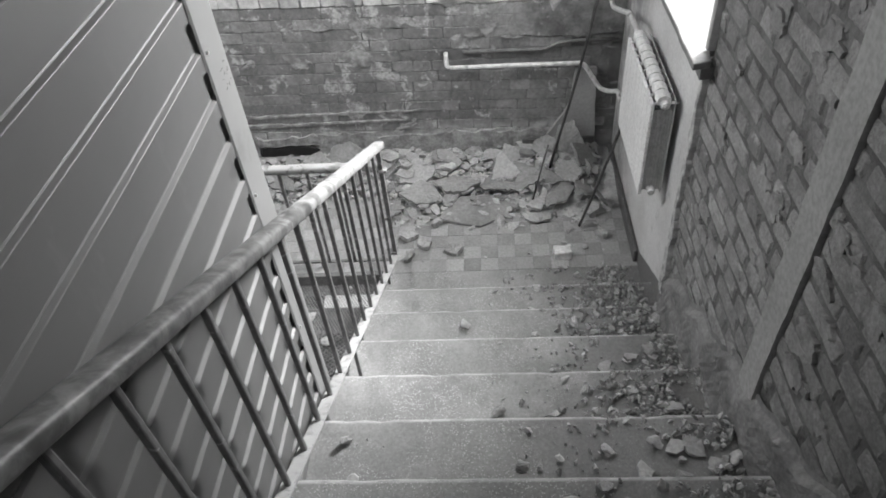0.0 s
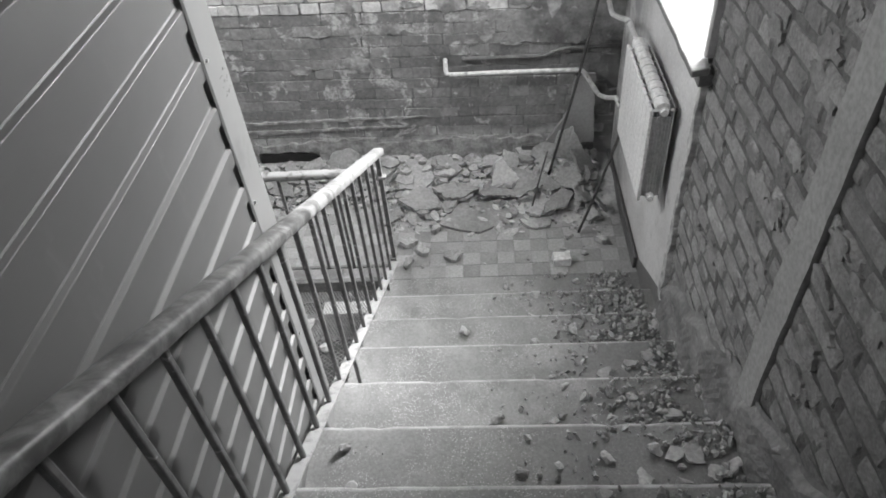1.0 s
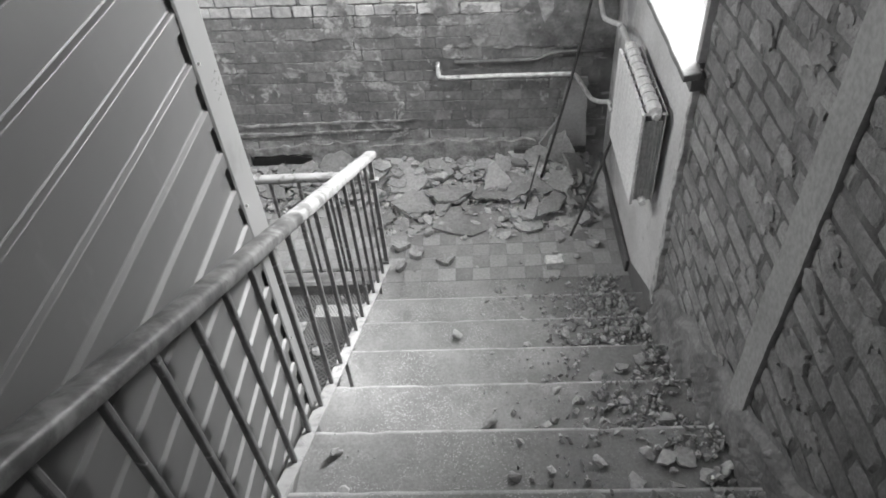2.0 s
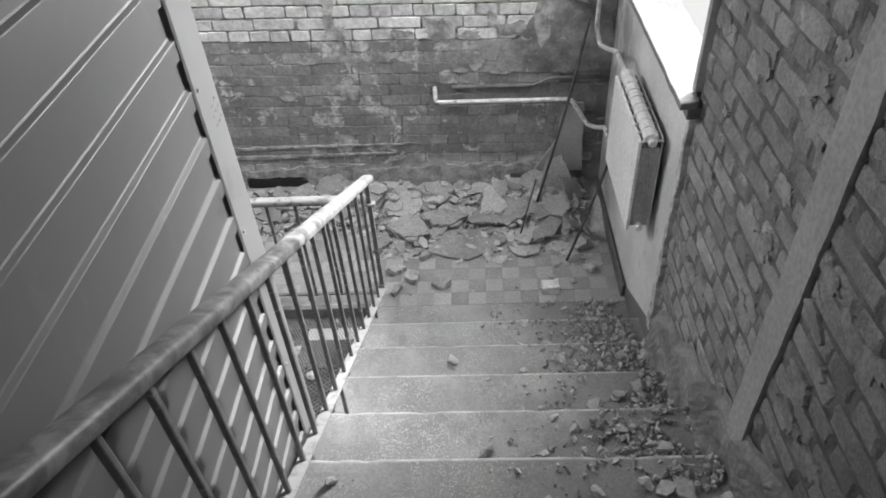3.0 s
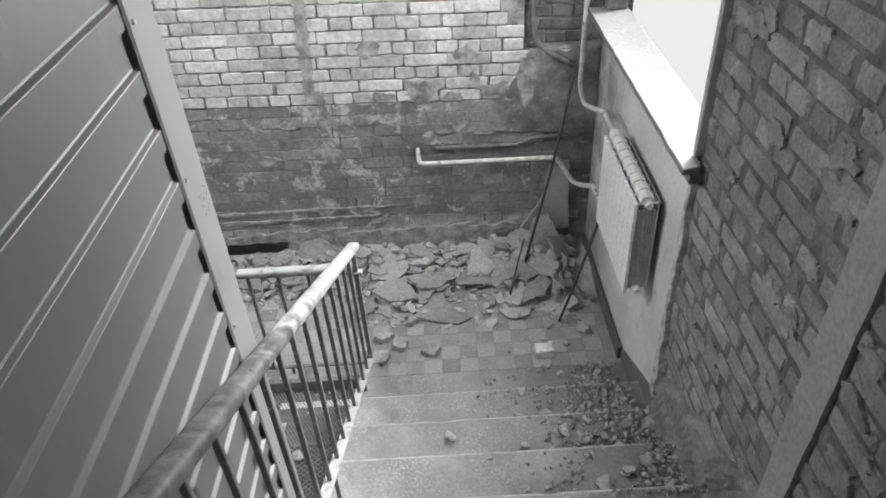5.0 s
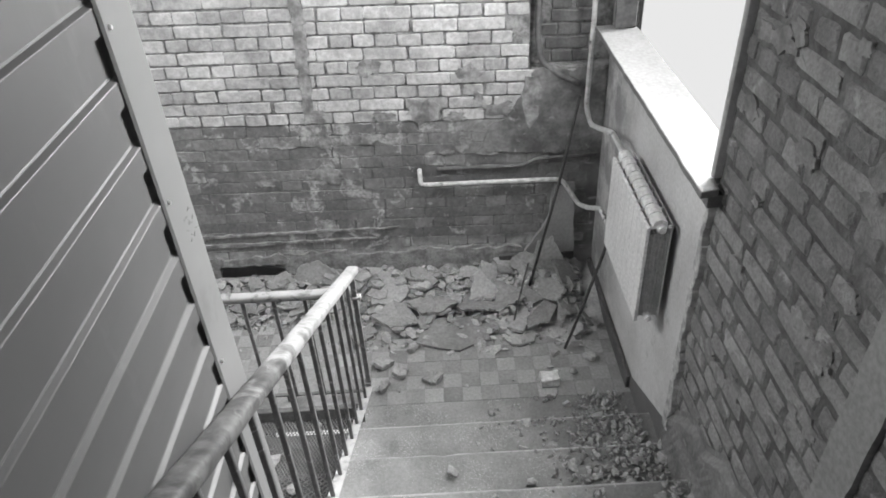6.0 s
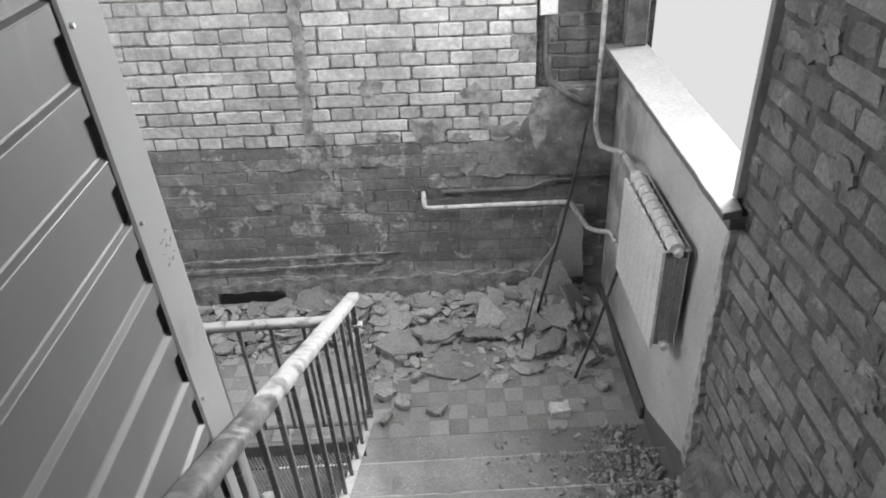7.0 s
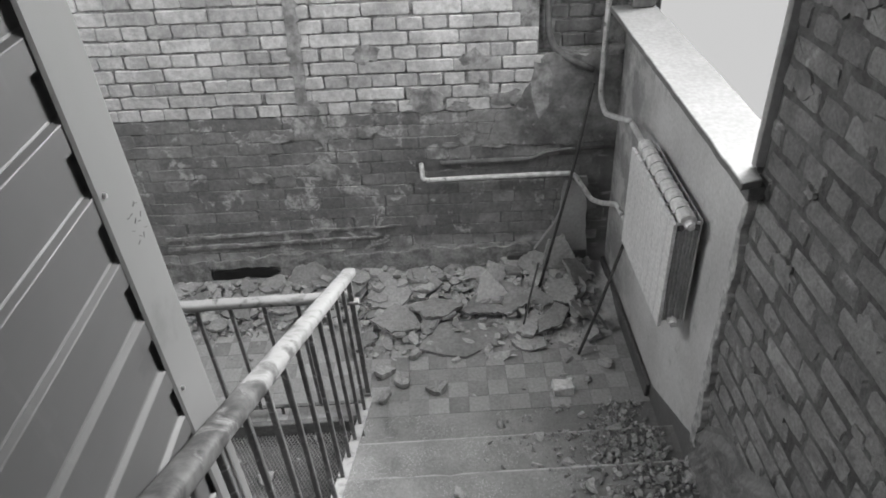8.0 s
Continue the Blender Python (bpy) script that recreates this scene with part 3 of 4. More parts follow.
setting("plaster_dark_patch", bm, M_STAINED, "dark stained plaster left beside the wall recess", "plaster")

# plaster left in the far corner, with its dark skirting
edge = ragged([(0.82, 0.19), (0.86, 0.25), (0.92, 0.34), (0.965, 0.45), (0.985, 0.655), (1.105, 0.665), (1.125, 0.165), (0.82, 0.17)], 0.04, 0.006, 12)
bm = prism(edge, -0.022, "y")
bmesh.ops.translate(bm, verts=bm.verts, vec=(0, FAR - 0.012, 0))
setting("plaster_corner_patch", bm, M_PATCH, "leftover grey plaster in the far corner", "plaster")
setting("skirting_corner", box(0.66, FAR - 0.040, 0.0, 1.130, FAR - 0.012, 0.162, 0.004), bpy.data.materials["dark_skirting_paint"], "dark skirting in the far corner", "baseboard")


# ---- metal partition ----
def build_partition():
    p = thing("sheet_partition", "grey profiled metal sheet partition beside the stair", "partition", at=(0.0500, -0.038, 0))
    prof = []
    pitch = 0.1152
    z0 = 1.749 - 15 * pitch
    while z0 < 2.70:
        prof += [(-0.2275, z0 + 0.0010), (-0.2190, z0 + 0.0045), (-0.2190, z0 + 0.0430), (-0.2181, z0 + 0.0440), (-0.2191, z0 + 0.0460), (-0.2265, z0 + 0.0515), (-0.2261, z0 + 0.0525), (-0.2275, z0 + 0.0555)]
        z0 += pitch
    for ya, yb in ((-1.4, 0.52), (0.50, 1.962)):
        bm = bmesh.new()
        off = 0.0 if ya < 0 else 0.0015
        cuts = 7
        rows = []
        for i in range(cuts + 1):
            y = ya + (yb - ya) * i / cuts
            rows.append([bm.verts.new((x + off + 0.0022 * noise.noise(Vector((y * 2.3, z * 3.1, 1))), y, z)) for x, z in prof])
        for a, b in zip(rows, rows[1:]):
            for j in range(len(prof) - 1):
                bm.faces.new((a[j], b[j], b[j + 1], a[j + 1]))
        bmesh.ops.recalc_face_normals(bm, faces=bm.faces)
        bmesh.ops.solidify(bm, geom=list(bm.faces), thickness=0.0007)
        part("sheet", bm, M_SHEET, p)
    # folded corner trim
    sect = [(-0.2165, 1.928), (-0.2125, 1.934), (-0.2125, 2.036)]
    for i in range(7):
        a = math.pi / 2 * i / 6
        sect.append((-0.2285 + 0.016 * math.cos(a), 2.044 + 0.016 * math.sin(a)))
    sect += [(-0.300, 2.058), (-0.306, 2.054)]
    bm = bmesh.new()
    rows = []
    for i in range(25):
        z = -0.05 + 2.82 * i / 24
        w = 0.0015 * noise.noise(Vector((0, 0, z * 2)))
        rows.append([bm.verts.new((x + w, y + w, z)) for x, y in sect])
    for a, b in zip(rows, rows[1:]):
        for j in range(len(sect) - 1):
            bm.faces.new((a[j], a[j + 1], b[j + 1], b[j]))
    bmesh.ops.recalc_face_normals(bm, faces=bm.faces)
    trim = part("corner_trim", bm, M_TRIM, p, "smooth pale folded metal corner trim")
    for z in (2.45, 2.132, 1.73, 1.20, 0.75):
        bm = bmesh.new()
        bmesh.ops.create_cone(bm, cap_ends=True, segments=8, radius1=0.005, radius2=0.0035, depth=0.005)
        bmesh.ops.transform(bm, matrix=pose(-0.2100, 1.948, z, 0, 90, 0), verts=bm.verts)
        part("screw", bm, M_SCREW, trim)
    r = random.Random(4)
    for i in range(12):
        y, z = 1.992 + 0.012 * (i % 4) + r.uniform(-0.003, 0.003), 2.070 - 0.024 * (i // 4) + r.uniform(-0.006, 0.006)
        bm = box(-0.0004, -0.0045, -0.0006, 0.0004, 0.0045, 0.0006)
        bmesh.ops.transform(bm, matrix=pose(-0.2119, y, z, r.uniform(-60, 60), 0, 0), verts=bm.verts)
        part("scribble", bm, M_INK, trim)
    # framing post behind the trim
    part("post", box(-0.296, 1.93, -0.1, -0.241, 1.985, 2.74, 0.003), M_BAR, p)


build_partition()


# ---- stair railing ----
RX = -0.115


def rail_z(y):
    return 0.842 + 0.540 * (3.36 - y)


def foot_z(y):
    return 0.10 + 0.545 * (3.33 - y)


def build_railing():
    r = thing("stair_railing", "steel stair railing with a plaster-spattered handrail", "railing")
    pts = []
    for i in range(60):
        y = 3.405 - (3.405 + 0.6) * i / 59
        pts.append((RX, y, rail_z(y)))
    bm = tube(pts, 0.029, 20, True, 0.07, 0.70, 0.62)
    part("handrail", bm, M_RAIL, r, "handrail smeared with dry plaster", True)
    part("rail_bar", tube([(RX, 3.37, rail_z(3.37) - 0.026), (RX, -0.5, rail_z(-0.5) - 0.026)], 0.011, 4), M_BAR, r)
    bm = bmesh.new()
    a, b = 3.345, -0.5
    vs = []
    for y in (a, b):
        for dx, dz in ((-0.020, -0.004), (0.020, -0.004), (0.020, 0.004), (-0.020, 0.004)):
            vs.append(bm.verts.new((RX + dx, y, foot_z(y) + dz)))
    for q in ((0, 1, 2, 3), (7, 6, 5, 4), (0, 4, 5, 1), (1, 5, 6, 2), (2, 6, 7, 3), (3, 7, 4, 0)):
        bm.faces.new([vs[i] for i in q])
    bmesh.ops.recalc_face_normals(bm, faces=bm.faces)
    part("bottom_bar", bm, M_FLATBAR, r, "flat bottom bar white with plaster dust")
    rnd = random.Random(2)
    for k in range(1, 26):
        y = 3.345 - 0.1487 * k
        w = 0.008
        lean = rnd.uniform(-0.004, 0.004)
        bm = box(RX - w, y - w, foot_z(y) - 0.004, RX + w, y + w, rail_z(y) - 0.018, 0.004, 2)
        for v in bm.verts:
            if v.co.z > foot_z(y) + 0.3:
                v.co.y += lean
        part("baluster", bm, M_BAR, r)
    # end post, with its feet and a weld tab
    part("post", box(RX - 0.011, 3.345, 0.10, RX + 0.011, 3.369, rail_z(3.357) - 0.015, 0.0015), M_BAR, r)
    part("weld_tab", box(RX - 0.022, 3.34, 0.686, RX + 0.030, 3.372, 0.704, 0.003), M_FLATBAR, r)
    part("weld_tab", box(RX - 0.030, 3.335, 0.108, RX + 0.014, 3.374, 0.124, 0.002), M_BAR, r)
    for y, k in ((3.065, 1), (2.215, 3), (1.31, 6), (0.41, 9)):
        part("foot", box(RX - 0.007, y - 0.007, RISE * k - 0.008, RX + 0.007, y + 0.007, foot_z(y), 0.001), M_BAR, r)


build_railing()


def build_landing_rail():
    r = thing("landing_railing", "low steel railing with a pale handrail along the landing edge", "railing")
    pts = [(RX - 0.02 - i * 0.06, 3.36 + 0.002 * noise.noise(Vector((i * 0.4, 0, 0))), 0.722 + 0.002 * noise.noise(Vector((i * 0.5, 3, 0)))) for i in range(36)]
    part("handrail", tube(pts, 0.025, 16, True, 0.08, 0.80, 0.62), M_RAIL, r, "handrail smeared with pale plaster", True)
    part("bottom_bar", box(-2.38, 3.350, 0.046, RX - 0.012, 3.370, 0.054, 0.001), M_BAR, r)
    for k in range(15):
        x = -0.355 - 0.1485 * k
        part("baluster", box(x - 0.008, 3.352, 0.040, x + 0.008, 3.368, 0.705, 0.0012), M_BAR, r)
    for x in (-0.55, -1.40, -2.2):
        part("foot", box(x - 0.007, 3.353, -0.010, x + 0.007, 3.367, 0.048, 0.001), M_BAR, r)


build_landing_rail()


# ---- mesh over the well between the flights ----
def wire_net(x0, x1, y0, y1, z, pitch, width, angle):
    """A net of flat strands crossing at an angle, clipped to a rectangle."""
    verts, faces = [], []
    for sign in (1, -1):
        d = Vector((math.cos(angle), sign * math.sin(angle)))
        nrm = Vector((-d.y, d.x))
        mid = Vector(((x0 + x1) / 2, (y0 + y1) / 2))
        reach = math.hypot(x1 - x0, y1 - y0) / 2
        for i in range(-int(reach / pitch), int(reach / pitch) + 1):
            o = mid + nrm * (i * pitch)
            lo, hi = -reach * 1.5, reach * 1.5
            for a, da, m0, m1 in ((o.x, d.x, x0, x1), (o.y, d.y, y0, y1)):
                t0, t1 = sorted(((m0 - a) / da, (m1 - a) / da))
                lo, hi = max(lo, t0), min(hi, t1)
            if hi - lo < 0.01:
                continue
            p, q = o + d * lo, o + d * hi
            h = width / 2
            zz = z + (0.0015 if sign > 0 else -0.0005)
            base = len(verts)
            for e in (p, q):
                verts += [(e.x - nrm.x * h, e.y - nrm.y * h, zz), (e.x, e.y, zz + h), (e.x + nrm.x * h, e.y + nrm.y * h, zz), (e.x, e.y, zz - h)]
            for j in range(4):
                faces.append((base + j, base + (j + 1) % 4, base + 4 + (j + 1) % 4, base + 4 + j))
    me = bpy.data.meshes.new("net")
    me.from_pydata(verts, [], faces)
    return me


def build_net():
    n = thing("safety_net", "dark steel mesh stretched over the well, littered with plaster", "mesh")
    for name, box4, pitch in (("fine_mesh", (-1.6, -0.184, 2.93, 3.285), 0.015), ("coarse_mesh", (-1.6, -0.184, 1.9, 2.95), 0.021)):
        me = wire_net(*box4, -0.075 if name == "fine_mesh" else -0.082, pitch, 0.0052 if name == "fine_mesh" else 0.0078, radians(58 if name == "fine_mesh" else 40))
        me.materials.append(M_MESH)
        ob = new(name, me)
        ob.parent = n
    for x in (-1.62, -0.190):
        part("edge_bar", box(x - 0.006, 1.9, -0.10, x + 0.006, 3.284, -0.085, 0.001), M_MESH, n)
    for y in (2.94, 2.35):
        part("cross_bar", box(-1.61, y - 0.006, -0.105, -0.162, y + 0.006, -0.090, 0.001), M_MESH, n)


build_net()


# ---- radiator and pipes ----
def build_radiator():
    r = thing("radiator", "white sectional panel radiator under the window board", "radiator")
    n, y0, y1 = 9, 3.035, 3.625
    w = (y1 - y0) / n
    xf, xb, zb, zt = 1.118, 1.220, 0.730, 1.228
    for i in range(n):
        ya, yb = y0 + w * i + 0.0020, y0 + w * (i + 1) - 0.0020
        ym = (ya + yb) / 2
        yi = ya + (0.005 if i == 0 else 0.0)
        s = part("section", box(xf, ya - 0.0002, zb + 0.006, xf + 0.014, yb + 0.0002, zt - 0.01, 0.0012), M_WHITE, r, smooth=False)
        # top cap, arched from front to back
        arc = [(1.142, zt - 0.014), (1.142, zt + 0.010), (1.147, zt + 0.017)]
        for j in range(5):
            u = j / 4
            arc.append((1.152 + 0.036 * u, zt + 0.019 + 0.006 * math.sin(math.pi * u)))
        arc += [(1.193, zt + 0.017), (1.198, zt + 0.010), (1.198, zt - 0.014)]
        bm = prism(arc, yb - ya - 0.003, "y")
        bmesh.ops.translate(bm, verts=bm.verts, vec=(0, ya + 0.0015, 0))
        part("cap", bm, M_WHITE, s, smooth=False)
        part("back_plate", box(xb - 0.005, ya, zb + 0.015, xb, yb, zt + 0.004, 0.0015), M_SHADED_ENAMEL, s)
        part("tube", box(1.163, ym - 0.014, zb + 0.01, 1.187, ym + 0.014, zt - 0.012, 0.006), M_SHADED_ENAMEL, s)
        for x in (1.140, 1.154, 1.168, 1.182, 1.196, 1.208):
            part("fin", box(x - 0.0016, yi, zb + 0.03, x + 0.0016, yb - 0.001, zt - 0.045), M_SHADED_ENAMEL, s)
        part("web", box(xf + 0.015, ya + 0.014, zb + 0.024, xb - 0.006, ya + 0.017, zt - 0.05), M_SHADED_ENAMEL, s)
        for x in (1.134, 1.208):
            part("rib", box(x - 0.007, ya, zt - 0.014, x + 0.007, ya + 0.003, zt - 0.002), M_WHITE, s)
    for z in (zb + 0.028, zt - 0.012):
        part("header", tube([(1.174, y0 - 0.004, z), (1.174, y1 + 0.004, z)], 0.019, 12), M_WHITE, r, smooth=True)
        part("plug", tube([(1.174, y0 - 0.018, z), (1.174, y0 - 0.002, z)], 0.015, 8), M_WHITE, r)
        part("nut", tube([(1.174, y0 - 0.024, z), (1.174, y0 - 0.017, z)], 0.007, 6), M_SCREW, r)
    for y in (3.10, 3.40):
        part("bracket", tube([(1.19, y, zt - 0.05), (PLASTER_X + 0.004, y, zt - 0.05)], 0.005, 6), M_WHITE, r)


build_radiator()


def pipe(name, pts, radius, material, label, round_r=0.05):
    return tagged(mesh_object(name, tube(bend(pts, round_r), radius, 10), material, smooth=True), label, "pipe")


pipe("riser_pipe", [(1.142, 4.300, 4.8), (1.138, 4.300, 1.60), (1.132, 4.298, 1.16), (1.148, 4.235, 1.085), (1.150, 4.03, 1.160), (1.152, 3.80, 1.252), (1.160, 3.69, 1.238), (1.174, 3.625, 1.214)], 0.0135, M_PIPE, "pale painted riser pipe bending to the radiator", 0.04)
pipe("return_pipe", [(0.195, FAR + 0.05, 0.785), (0.200, 4.325, 0.790), (0.200, 4.310, 0.722), (0.600, 4.310, 0.718), (1.020, 4.305, 0.712), (1.125, 4.280, 0.548), (1.150, 4.15, 0.605), (1.150, 3.87, 0.775), (1.158, 3.76, 0.765), (1.174, 3.625, 0.758)], 0.0135, M_PIPE, "pale painted pipe along the far wall to the radiator", 0.035)
pipe("old_pipe", [(0.30, 4.352, 0.800), (0.80, 4.350, 0.790), (0.875, 4.345, 0.835), (1.24, 4.345, 0.835)], 0.011, M_OLDPIPE, "dark old pipe in a chase above the pale pipe", 0.05)
pipe("niche_pipe", [(0.872, 4.40, 4.7), (0.872, 4.40, 1.50), (0.90, 4.385, 1.385), (0.99, 4.36, 1.325), (1.10, 4.345, 1.275)], 0.0165, M_OLDPIPE, "stained conduit bending out of the wall recess", 0.10)


def build_junction_box():
    b = thing("junction_box", "small white junction box in the wall recess", "box")
    part("case", box(0.836, 4.372, 1.735, 0.928, 4.463, 1.90, 0.008, 2), M_WHITE, b)
    part("lid", box(0.840, 4.366, 1.739, 0.924, 4.373, 1.896, 0.003), M_WHITE, b)


build_junction_box()

# ---- loose rods ----
for pts, label in (([(0.80, 4.08, 0.02), (0.985, 4.20, 0.72), (1.085, 4.262, 1.24)], "rusty steel rod leaning in the far corner"),
                   ([(0.96, 3.62, 0.02), (1.04, 3.65, 0.26), (1.155, 3.70, 0.66)], "rusty steel rod leaning on the wall by the radiator"),
                   ([(0.70, 3.84, 0.05), (0.755, 3.95, 0.20), (0.80, 4.02, 0.33)], "short bent steel rod sticking out of the rubble")):
    tagged(mesh_object("steel_rod", tube(bend(pts, 0.3), 0.0085 if pts[0][2] < 0.04 else 0.0055, 8), M_ROD, smooth=True), label, "rod", "loose rods")


# ---- slot at the foot of the far wall ----
def build_slot():
    s = thing("wall_slot", "dark broken slot at the foot of the far wall", "hole", kind="structure")
    # black plate on the wall face paints in the darkness inside the slot
    out = ragged([(-1.115, 0.10), (-1.10, 0.165), (-0.98, 0.162), (-0.90, 0.175), (-0.80, 0.168), (-0.70, 0.135), (-0.78, 0.10)], 0.04, 0.006, 21)
    bm = prism(out, -0.012, "y")
    bmesh.ops.translate(bm, verts=bm.verts, vec=(0, FAR - 0.006, 0))
    part("void", bm, grainy("slot_shade_black", 0.012, 0.02, 8, 0.95, 0.3, 0.003), s)
    part("ledge", box(-1.15, FAR - 0.055, 0.045, -0.72, FAR - 0.002, 0.094, 0.008), M_CHUNK, s, "pale ledge below the slot")


build_slot()


# ---- rubble ----
def heap(x, y):
    """The height of the swept-up rubble on the landing."""
    back = max(0.0, min(1.0, (-0.10 - x) / 0.25)) * 0.24
    a = max(0.0, min(1.0, (y - 3.70 - back) / (0.55 - back)))
    h = 0.075 * a * a * (3 - 2 * a)
    h += 0.065 * math.exp(-(((x - 0.92) / 0.26) ** 2 + ((y - 4.12) / 0.26) ** 2))
    h += 0.05 * math.exp(-(((x + 0.25) / 0.35) ** 2 + ((y - 4.22) / 0.16) ** 2))
    h += 0.025 * math.exp(-(((x - 1.0) / 0.16) ** 2 + ((y - 3.80) / 0.16) ** 2))
    return h


bm = bmesh.new()
grid = []
for i in range(101):
    row = []
    for j in range(41):
        x, y = -2.35 + 3.59 * i / 100, 3.50 + 0.865 * j / 40
        h = heap(x, y)
        z = h * (0.80 + 0.35 * noise.noise(Vector((x * 6, y * 6, 0)))) + 0.012 * noise.noise(Vector((x * 22, y * 22, 4))) * min(1, h * 25) - 0.014
        row.append(bm.verts.new((x, y, z)))
    grid.append(row)
for a, b in zip(grid, grid[1:]):
    for j in range(40):
        bm.faces.new((a[j], b[j], b[j + 1], a[j + 1]))
bmesh.ops.recalc_face_normals(bm, faces=bm.faces)
tagged(mesh_object("rubble_heap", bm, M_CHUNK, smooth=True), "heap of crushed plaster and dust against the far wall", "rubble", kind="stuff")


def slab_mesh(seed, length, width, thick):
    """A broken plate of plaster, its rim jagged and its top a little dished."""
    r = random.Random(seed)
    n = r.randint(5, 7)
    rim = []
    for i in range(n):
        a = 2 * math.pi * (i + r.uniform(-0.40, 0.40)) / n
        k = r.uniform(0.62, 1.15)
        rim.append((math.cos(a) * length / 2 * k, math.sin(a) * width / 2 * k))
    rim = ragged(rim, max(0.012, length * 0.055), length * 0.020 + 0.001, seed + 1)
    bm = bmesh.new()
    rings = []
    for s, z in ((0.93, 0.0), (1.0, thick * 0.45), (0.965, thick)):
        rings.append([bm.verts.new((u * s + r.uniform(-1, 1) * 0.002, v * s + r.uniform(-1, 1) * 0.002, z + r.uniform(-1, 1) * thick * 0.10 + thick * 0.9 * noise.noise(Vector((u * 5, v * 5, seed))))) for u, v in rim])
    m = len(rim)
    for a, b in zip(rings, rings[1:]):
        for i in range(m):
            bm.faces.new((a[i], a[(i + 1) % m], b[(i + 1) % m], b[i]))
    bm.faces.new(rings[0][::-1])
    c = bm.verts.new((0, 0, thick))
    for i in range(m):
        bm.faces.new((rings[-1][i], rings[-1][(i + 1) % m], c))
    bmesh.ops.recalc_face_normals(bm, faces=bm.faces)
    return bm


def slab(seed, x, y, z, length, width, thick, rx, ry, rz, label="", mat=None):
    ob = mesh_object("plaster_slab", slab_mesh(seed, length, width, thick), mat or M_SLAB)
    ob.matrix_world = pose(x, y, z, rx, ry, rz)
    return tagged(ob, label or "broken plate of grey plaster lying in the rubble", "plaster slab", "broken plaster plates")


# the plates that can be told apart
bm = prism(ragged([(-0.25, -0.05), (0.00, -0.13), (0.12, -0.07), (0.25, 0.06), (0.17, 0.16), (-0.20, 0.13)], 0.035, 0.007, 93), 0.017, "z", 0.002)
ob = mesh_object("plaster_slab", bm, M_SLAB)
ob.matrix_world = pose(0.367, 3.782, 0.006, 2, 1, 0)
tagged(ob, "large flat pointed plate of grey plaster on the tiles", "plaster slab", "broken plaster plates")
slab(2, 0.47, 3.985, 0.075, 0.30, 0.24, 0.020, 14, -6, 30, "pale tilted plate of plaster resting on the heap")
slab(3, 0.24, 3.985, 0.065, 0.42, 0.16, 0.030, 10, 4, 8, "long thick plate of plaster on the heap")
slab(4, 0.02, 3.930, 0.055, 0.30, 0.24, 0.020, 9, 8, -14)
slab(5, -0.02, 4.090, 0.085, 0.28, 0.25, 0.018, 16, -8, 40)
slab(6, 0.16, 4.210, 0.105, 0.30, 0.20, 0.020, 18, 4, -30)
slab(7, 0.56, 4.150, 0.120, 0.22, 0.26, 0.016, 46, 14, 20, "pale plate of plaster leaning upright on the heap")
bm = prism(ragged([(-0.13, 0.0), (0.12, -0.02), (0.14, 0.06), (0.06, 0.16), (-0.01, 0.24), (-0.05, 0.21), (-0.07, 0.09)], 0.03, 0.006, 91), 0.016, "y", 0.002)
ob = mesh_object("plaster_slab", bm, M_PALESLAB)
ob.matrix_world = pose(0.53, 3.975, 0.035, -32, 6, 10)
tagged(ob, "pale pointed plate of plaster standing in the rubble", "plaster slab", "broken plaster plates")
slab(8, 0.66, 4.020, 0.090, 0.34, 0.26, 0.016, 22, -10, -20)
slab(9, -0.10, 4.215, 0.10, 0.24, 0.18, 0.020, 12, 10, 60)
slab(10, -0.28, 4.16, 0.09, 0.26, 0.20, 0.020, 20, -6, 15)
slab(11, -0.52, 4.270, 0.135, 0.30, 0.24, 0.018, 52, 6, -12, "plate of plaster leaning on the far wall")
slab(12, -0.72, 4.250, 0.10, 0.22, 0.20, 0.016, 44, -12, 16)
slab(13, 0.94, 4.230, 0.20, 0.22, 0.26, 0.016, 62, 8, 10, "pale pointed plate of plaster leaning in the corner")
slab(14, 0.80, 4.245, 0.17, 0.20, 0.20, 0.016, 55, -14, -18)
slab(15, 1.03, 4.12, 0.16, 0.26, 0.20, 0.016, 34, 26, 40)
slab(16, 0.93, 4.02, 0.13, 0.30, 0.20, 0.018, 24, -18, -40)
slab(17, 1.02, 3.90, 0.09, 0.22, 0.17, 0.014, 30, 24, 70)
slab(18, 0.86, 3.86, 0.07, 0.28, 0.13, 0.018, 14, -8, 35)
slab(19, 1.09, 3.80, 0.10, 0.14, 0.17, 0.012, 48, 30, 80)
slab(20, -0.18, 3.80, 0.020, 0.22, 0.13, 0.020, 5, 4, 70)
slab(21, -0.42, 4.06, 0.050, 0.26, 0.18, 0.018, 6, -5, 20)
slab(22, -0.95, 4.10, 0.055, 0.30, 0.20, 0.018, 12, 5, -25)
slab(23, -1.15, 4.19, 0.085, 0.36, 0.10, 0.014, 24, 10, 34)
slab(24, -1.30, 4.25, 0.10, 0.34, 0.09, 0.014, 30, -8, 22)
slab(25, -0.60, 4.08, 0.045, 0.20, 0.16, 0.016, 4, 3, 50)
slab(26, 0.72, 3.72, 0.012, 0.20, 0.15, 0.012, 3, -2, 15)
slab(27, 0.10, 3.80, 0.018, 0.12, 0.06, 0.02, 4, 2, -60)
rs = random.Random(91)
